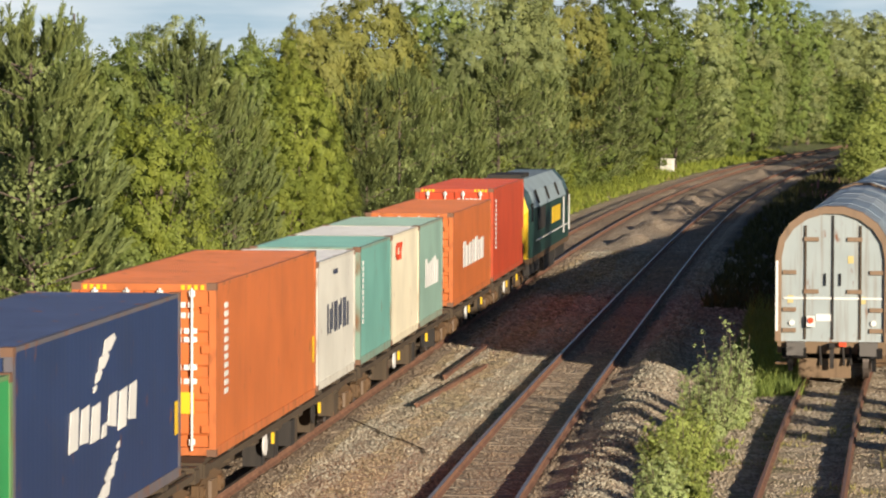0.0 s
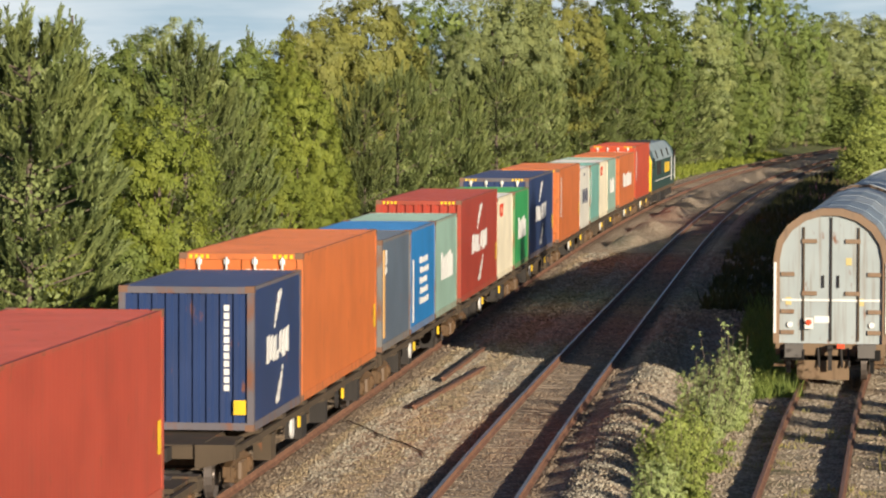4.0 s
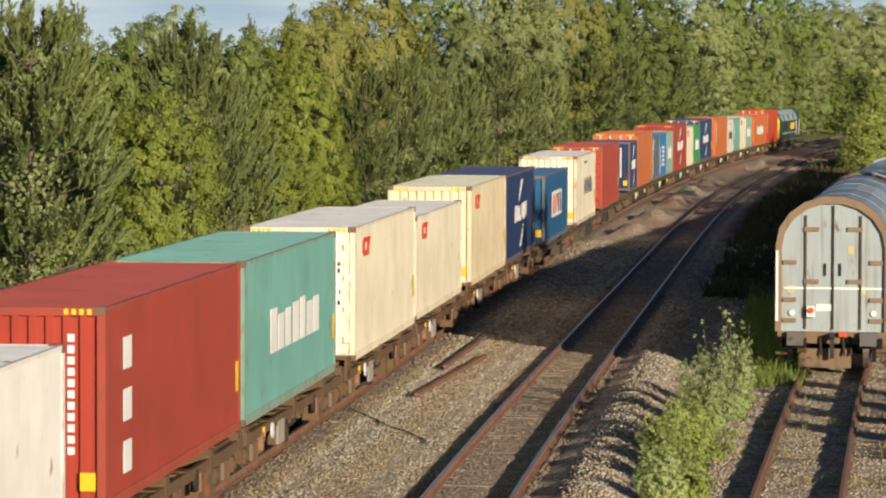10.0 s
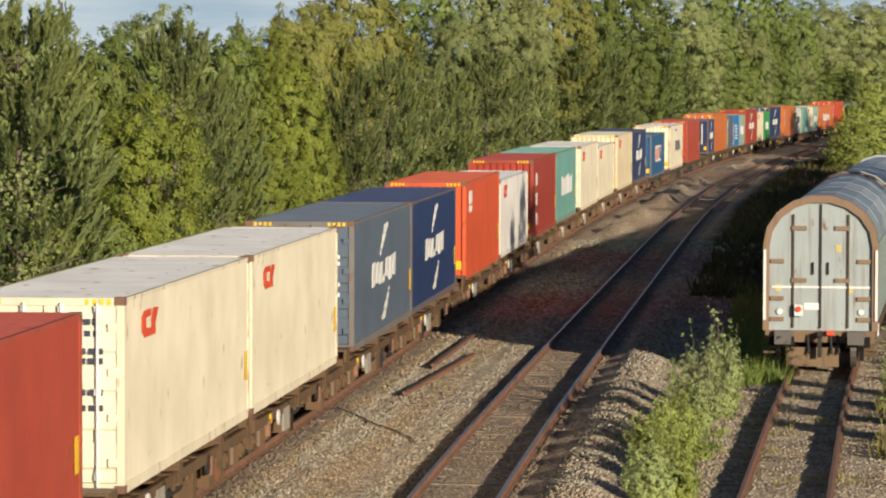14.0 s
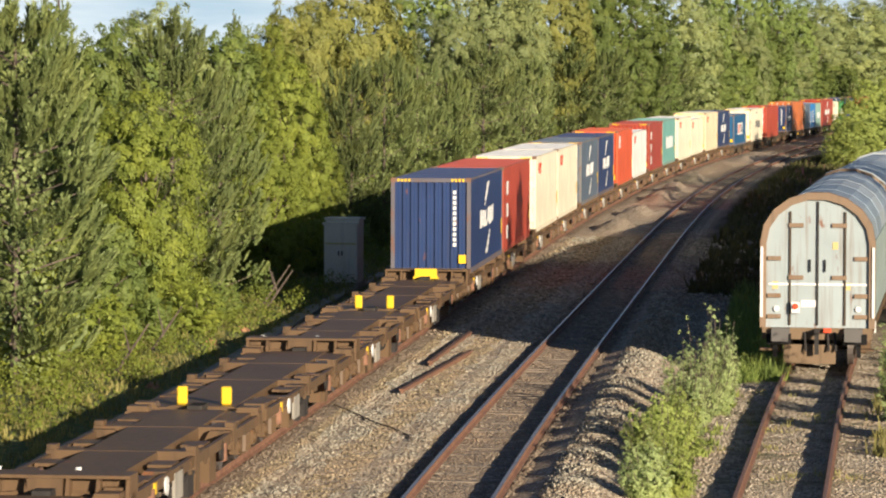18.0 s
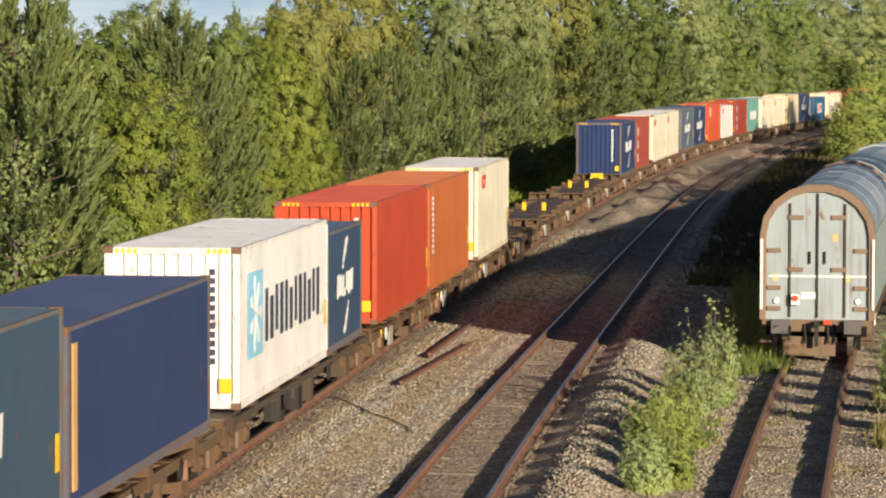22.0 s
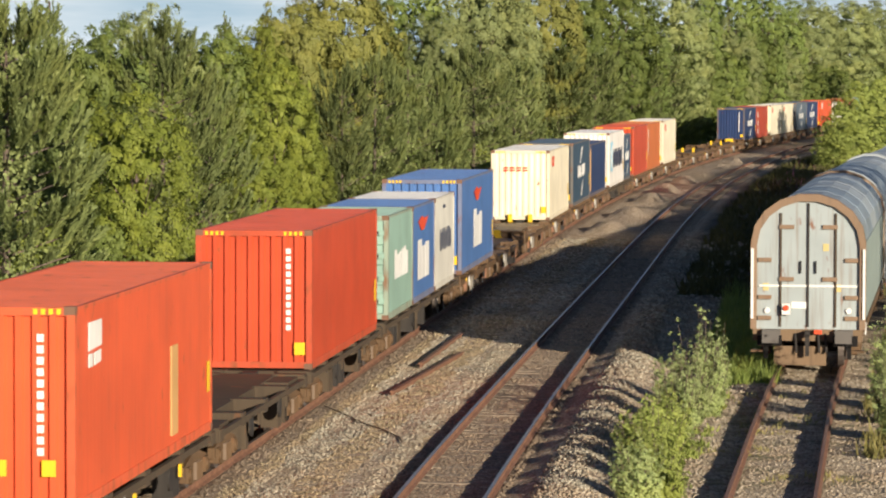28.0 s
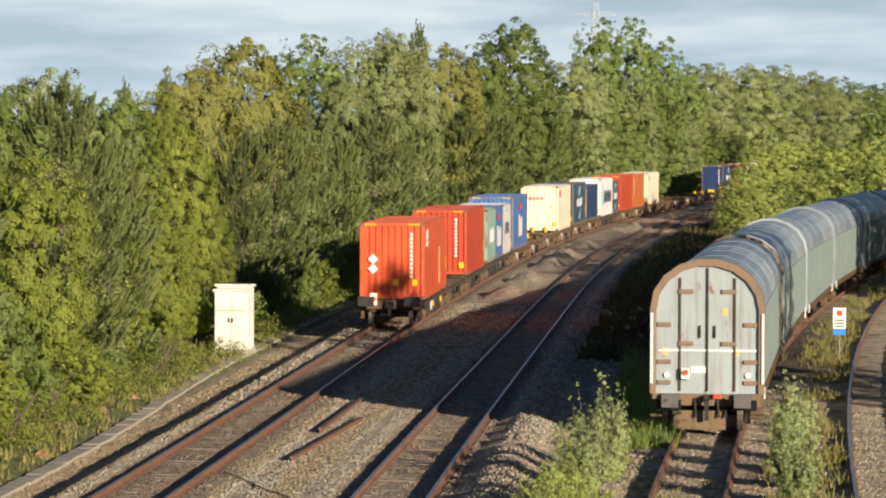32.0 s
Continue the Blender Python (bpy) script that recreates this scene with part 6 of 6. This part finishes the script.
PALE, LOW = "pale-leaved sapling bush between the tracks", "bright green low bush beside spare ballast"
for i, (x, y, h, r) in enumerate(((3.0, 76.6, 2.3, 0.8), (3.45, 78.6, 2.5, 0.65), (2.7, 74.2, 1.8, 0.6), (3.7, 80.5, 2.2, 0.5))):
    pale_shrub(1 + i, x, y, h, r, "birch", PALE)
for i, (x, y, h, r) in enumerate(((2.05, 70.8, 1.3, 0.6), (2.5, 72.2, 1.4, 0.55), (1.85, 68.2, 1.0, 0.55), (2.3, 69.2, 1.0, 0.6), (1.75, 65.6, 0.85, 0.5), (2.15, 66.6, 0.8, 0.5), (1.65, 62.6, 0.8, 0.5), (2.1, 63.6, 0.75, 0.5))):
    pale_shrub(21 + i, x, y, h, r, "birch" if i in (4, 6) else "lush", LOW)
for i, (x, y, h, r) in enumerate(((8.0, 84.0, 2.4, 0.62), (7.75, 80.5, 2.0, 0.62), (7.4, 77.0, 1.8, 0.6), (7.1, 73.5, 1.6, 0.6))):
    pale_shrub(41 + i, x, y, h, r, "birch", "pale-leaved bush between two sidings")


def tufts(name, spots, h, mat, label, cat, seed, per=9, wid=0.02):
    """Many small tufts of blades, as one cover."""
    rng = np.random.default_rng(seed)
    out = []
    for x, y in spots:
        z = ground_z(x, y)
        k = h * (0.5 + 0.9 * rng.random())
        for _ in range(per):
            a = rng.random() * 2 * math.pi
            d = np.array([math.cos(a) * 0.45, math.sin(a) * 0.45, 1.0]) * k * (0.6 + 0.5 * rng.random())
            s = np.array([-math.sin(a), math.cos(a), 0]) * wid
            o = np.array([x + rng.normal() * 0.08, y + rng.normal() * 0.08, z - 0.03])
            out += [o - s, o + s, o + d * 0.6 + s * 0.8, o + d * 0.6 - s * 0.8] if rng.random() < 0.4 else [o + d * 0.2 - s, o + d * 0.2 + s, o + d + s * 0.3, o + d - s * 0.3]
    return tagged(new(name, quads_mesh(name, np.array(out), mat)), label, cat, kind="stuff")


srng = random.Random(9)


def strip(fx, lo, hi, y0, y1, n, gate=0.0):
    """Spots scattered along a track line, thinned by patches."""
    got = []
    while len(got) < n:
        y = y0 + (y1 - y0) * srng.random() ** 1.4
        x = fx(y) + srng.uniform(lo, hi)
        if noise.noise((x * 0.5, y * 0.3, 21)) > gate:
            got.append((x, y))
    return got


tufts("bank_grass", strip(x_down, -7.5, -4.0, 70, 320, 2400, -0.4), 0.26, LEAF["straw"], "rough grass on the bank below the wood", "grass", 1)
tufts("verge_grass", strip(x_down, -6.5, -3.9, 170, 400, 2600, -0.6), 0.42, LEAF["hazel"], "sunlit yellow-green grass on the verge of the line", "grass", 11, 7, 0.06)
brng = np.random.default_rng(12)
spots = np.array([(x, y, ground_z(x, y) + 0.12 + 0.3 * brng.random()) for x, y in strip(x_down, -9.5, -4.4, 70, 300, 1700, -0.45)])
tagged(new("bank_weeds", quads_mesh("bank_weeds", leaf_cloud(brng, spots, 0.2 + 0.3 * brng.random(len(spots)), 75000, 0.052), LEAF["hazel"])),
       "low leafy weeds and brambles on the bank", "weeds", kind="stuff")
tufts("shaded_weeds", strip(x_up, 3.9, 5.6, 86, 125, 1300, -0.45), 0.42, LEAF["weed"], "tall green weeds in the shade beside the parked wagons", "weeds", 3, 14, 0.014)
tufts("ditch_weeds", strip(x_up, 2.3, 9.0, 120, 310, 3200, -0.3), 0.42, LEAF["bramble"], "tangled brown-green weeds darkened as in shade between the line and the parked wagons", "weeds", 13, 7, 0.05)
tufts("willowherb", strip(x_up, 3.2, 5.2, 235, 300, 40, -0.1), 0.6, LEAF["pink"], "pink willowherb flowers among the weeds", "flowers", 4, 2, 0.03)
tufts("siding_weeds", strip(x_siding, -1.6, 1.6, 66, 88, 110, 0.12), 0.12, LEAF["straw"], "sparse grass growing between the siding rails", "weeds", 5, 7, 0.012)
tufts("yard_grass", strip(x_yard, -2.6, -0.9, 70, 200, 700, 0.0), 0.35, LEAF["straw"], "sunlit grass between the sidings", "grass", 6, 8)
tufts("yard_weeds", strip(x_yard, 1.4, 7, 70, 220, 1400, -0.1), 0.5, LEAF["straw"], "rough sunlit grass beyond the yard", "grass", 7, 8, 0.03)
tufts("way_grass", strip(x_siding, -2.9, -1.6, 68, 90, 200, -0.1), 0.16, LEAF["lush"], "grass round the bushes beside the siding", "weeds", 8, 8)


# ---------------------------------------------------------------- trackside things
M_CABINET = paint("cabinet_cream", (0.8, 0.78, 0.7), 0.5, 0.25)
M_BAND = paint("faded_yellow_band", (0.62, 0.58, 0.28), 0.5, 0.3)
M_CLAY = speckle("bare_clay", [(0.3, (0.30, 0.13, 0.06)), (0.7, (0.48, 0.25, 0.13))], 6)
M_SIGNBLUE = paint("sign_blue", (0.05, 0.25, 0.6), 0.4, 0.1)


def cabinet(x, y, rz, wdt=1.0, dep=0.6, h=1.6, label="cream-white steel relay cabinet beside the line"):
    c = tagged(new("relay_cabinet"), label, "cabinet")
    c.matrix_basis = pose(x, y, ground_z(x, y), 0, 0, rz)
    part("plinth", Geo().box(-wdt / 2 - 0.05, wdt / 2 + 0.05, -dep / 2 - 0.05, dep / 2 + 0.05, -0.3, 0.12), M_CONC, c)
    part("body", bevelled(Geo().box(-wdt / 2, wdt / 2, -dep / 2, dep / 2, 0.12, h), "body", M_CABINET), None, c)
    part("roof", bevelled(Geo().box(-wdt / 2 - 0.06, wdt / 2 + 0.06, -dep / 2 - 0.06, dep / 2 + 0.06, h, h + 0.09), "roof", M_CABINET), None, c)
    for sx in (-1, 1):
        d = part("door", Geo().box(*sorted((sx * 0.01, sx * (wdt / 2 - 0.03))), -dep / 2 - 0.025, -dep / 2, 0.18, h - 0.06), M_CABINET, c)
        part("handle", Geo().box(sx * 0.06 - 0.02, sx * 0.06 + 0.02, -dep / 2 - 0.06, -dep / 2 - 0.025, h * 0.5, h * 0.5 + 0.16), M_DARK, d)
    part("notice", Geo().box(-wdt / 2 + 0.04, wdt / 2 - 0.04, -dep / 2 - 0.034, -dep / 2 - 0.025, h * 0.68, h * 0.71), M_BAND, c, "faded yellow band")
    return c


cabinet(-7.35, 128.5, -12, 1.2, 0.65, 2.15)
cabinet(-7.33, 129.35, -12, 1.2, 0.65, 2.26)
cabinet(8.3, 306.5, -20, 1.05, 0.6, 1.25, "white steel cabinet far along the line")


# concrete cable trough with loose lids along the cess
trough = tagged(new("cable_trough"), "pale concrete cable trough with lids beside the line", "cable trough", kind="structure")
lid = bevelled(Geo().box(-0.22, 0.22, -0.488, 0.488, 0.0, 0.08), "lid", M_CONC, 0.012, 1)
tr_rng, rest = random.Random(3), Geo()
for i, s in enumerate(np.arange(-20, 260, 1.0)):
    c = DOWN.at(float(s), -3.6 - 0.8 * smooth(25, 65, float(s)))
    m = DOWN.place(float(s), 0.5)
    m.translation = Vector((c.x, c.y, -0.55 + tr_rng.uniform(-0.012, 0.012)))
    m = m @ pose(tr_rng.uniform(-0.02, 0.02), 0, 0, tr_rng.uniform(-1, 1), tr_rng.uniform(-1.5, 1.5), tr_rng.uniform(-1, 1))
    part("lid", lid, None, trough, at=m)


def spare_rail(s0, s1, off0, off1, z, label):
    """A length of old rail lying on its sleeper side."""
    a, b = DOWN.at(s0, off0), DOWN.at(s1, off1)
    d = (b - a).normalized()
    nrm = Vector((d.y, -d.x, 0))
    g = Geo().loft([[c + nrm * px * 1.45 + Vector((0, 0, pz * 1.2)) for px, pz in RAIL] for c in (a, b)])
    ob = tagged(new("spare_rail", g.mesh("spare_rail", M_RAIL)), label, "rail", "old rails between the lines")
    ob.location.z = z
    return ob


spare_rail(22.6, 34.4, 2.2, 2.75, -0.03, "rusty length of old rail lying on ballast")
spare_rail(30.6, 41.0, 2.05, 2.15, -0.03, "rusty length of old rail lying on ballast")

# loose cable across the way between the lines
way = [Vector((x, y, ground_z(x, y) + 0.035)) for x, y in ((-4.75, 79.6), (-4.5, 78.5), (-4.05, 77.2), (-3.7, 75.6), (-3.2, 74.2), (-2.85, 72.9), (-2.75, 71.8))]
cable = Geo().loft([[p + Vector((math.cos(a) * 0.013, 0, math.sin(a) * 0.013)) for a in (k * math.pi / 3 for k in range(6))] for p in way])
tagged(new("loose_cable", cable.mesh("loose_cable", M_UNDER)), "thin dark cable lying loose across ballast", "cable")

# speed of the yard: a small notice on a post
sg = tagged(new("notice_sign"), "white notice with a red disc on a short post", "sign")
sg.matrix_basis = pose(13.1, 121.0, -0.25, 0, 0, -6)
part("post", Geo().cyl((0, 0.03, -0.3), (0, 0.03, 1.75), 0.03, 8), M_WHEEL, sg)
plate = part("plate", Geo().box(-0.21, 0.21, -0.01, 0.01, 0.9, 1.8), M_WHITE, sg)
part("disc", Geo().cyl((0, -0.012, 1.62), (0, -0.02, 1.62), 0.1, 16), M_RED, plate)
part("blue_band", Geo().box(-0.21, 0.21, -0.016, -0.011, 0.9, 1.1), M_SIGNBLUE, plate)
for i in range(3):
    part("lettering", Geo().box(-0.15, 0.15, -0.016, -0.011, 1.16 + i * 0.1, 1.21 + i * 0.1), M_WHEEL, plate, "grey bars of small print")

# low fence far off, where the line bends
fence = tagged(new("post_fence"), "weathered pale timber fence posts in rough grass", "fence")
for i in range(9):
    x, y = 20.6 + i * 0.95, 426 + i * 3.6
    part("post", Geo().box(x - 0.09, x + 0.09, y - 0.08, y + 0.08, -0.6, 0.95), M_CONC, fence)
    if i < 8:
        part("fence_rail", Geo().cyl((x, y, 0.6), (x + 0.95, y + 3.6, 0.6), 0.04, 6), M_CONC, fence)

# bare reddish stems where the wood was thinned
for x, y, h in ((-1.6, 232, 4.2), (-0.9, 236, 3.6), (7.9, 311, 4.6), (8.3, 314, 4.8), (9.2, 316, 3.2)):
    st = tagged(new("bare_trunk"), "bare reddish-brown pine trunk without leaves", "tree trunk")
    part("trunk", Geo().cyl((x, y, -0.6), (x + 0.15, y, h), 0.14, 8, 0.08), M_BARK, st)
    part("branch_stub", Geo().cyl((x + 0.08, y, h * 0.6), (x + 0.6, y - 0.2, h * 0.75), 0.035, 6, 0.02), M_BARK, st)

# bare clay patches and fallen branches on the bank
for i, (x, y) in enumerate(((-9.9, 103.5), (-9.4, 101.0), (-9.0, 106.0), (-9.6, 88))):
    g, rngc = Geo(), random.Random(40 + i)
    ring = [(x + math.cos(a) * rngc.uniform(0.15, 0.4), y + math.sin(a) * rngc.uniform(0.4, 0.8)) for a in (k * math.pi / 5 for k in range(10))]
    top = [(x + (px - x) * 0.4, y + (py - y) * 0.4) for px, py in ring]
    g.loft([[(px, py, ground_z(px, py) - 0.05) for px, py in ring], [(px, py, ground_z(px, py) + 0.07 + rngc.uniform(0, 0.06)) for px, py in top]])
    tagged(new("clay_heap", g.mesh("clay_heap", M_CLAY)), "small heap of bare orange clay on the bank", "heap")
for i, (x, y) in enumerate(((-9.2, 116), (-9.0, 114.5), (-10.6, 96), (-10.8, 90))):
    g, rngc = Geo(), random.Random(60 + i)
    z = ground_z(x, y)
    g.cyl((x, y, z), (x + 0.9, y - 0.3, z + 1.3), 0.05, 6, 0.02).cyl((x + 0.4, y - 0.15, z + 0.6), (x + 0.2, y + 0.3, z + 1.2), 0.03, 6, 0.012)
    tagged(new("fallen_branch", g.mesh("fallen_branch", M_BARK)), "bleached dead branch leaning in the scrub", "branch")


# lattice mast of a power line, far behind the wood
mast = tagged(new("pylon"), "grey lattice power pylon far behind the wood", "pylon")
mx, my = 37.5, 905.0
for sx in (-1, 1):
    for sy in (-1, 1):
        part("leg", Geo().cyl((mx + sx * 3.6, my + sy * 3.6, -0.5), (mx + sx * 0.5, my + sy * 0.5, 40), 0.16, 6, 0.1), M_HAZED_ZINC, mast)
for i in range(12):
    f0, f1 = i / 12, (i + 1) / 12
    a, b = 3.6 - 3.1 * f0, 3.6 - 3.1 * f1
    for sx in (-1, 1):
        part("brace", Geo().cyl((mx - sx * a, my - a, 40 * f0), (mx + sx * b, my - b, 40 * f1), 0.08, 5), M_HAZED_ZINC, mast)
for z, w in ((26, 5.5), (31.5, 7.0), (37, 5.0)):
    for sx in (-1, 1):
        part("cross_arm", Geo().cyl((mx, my, z + 0.9), (mx + sx * w, my, z), 0.12, 5, 0.06).cyl((mx, my, z - 0.4), (mx + sx * w, my, z), 0.12, 5, 0.06), M_HAZED_ZINC, mast)


# ---------------------------------------------------------------- the train runs
def motions():
    for thing, s, half, z in MOVERS:
        rows = []
        for k in range(17):
            t = k * 2.0
            rows.append((t, DOWN.place(s + run(t), half, z)))
        walk(thing, rows)


motions()
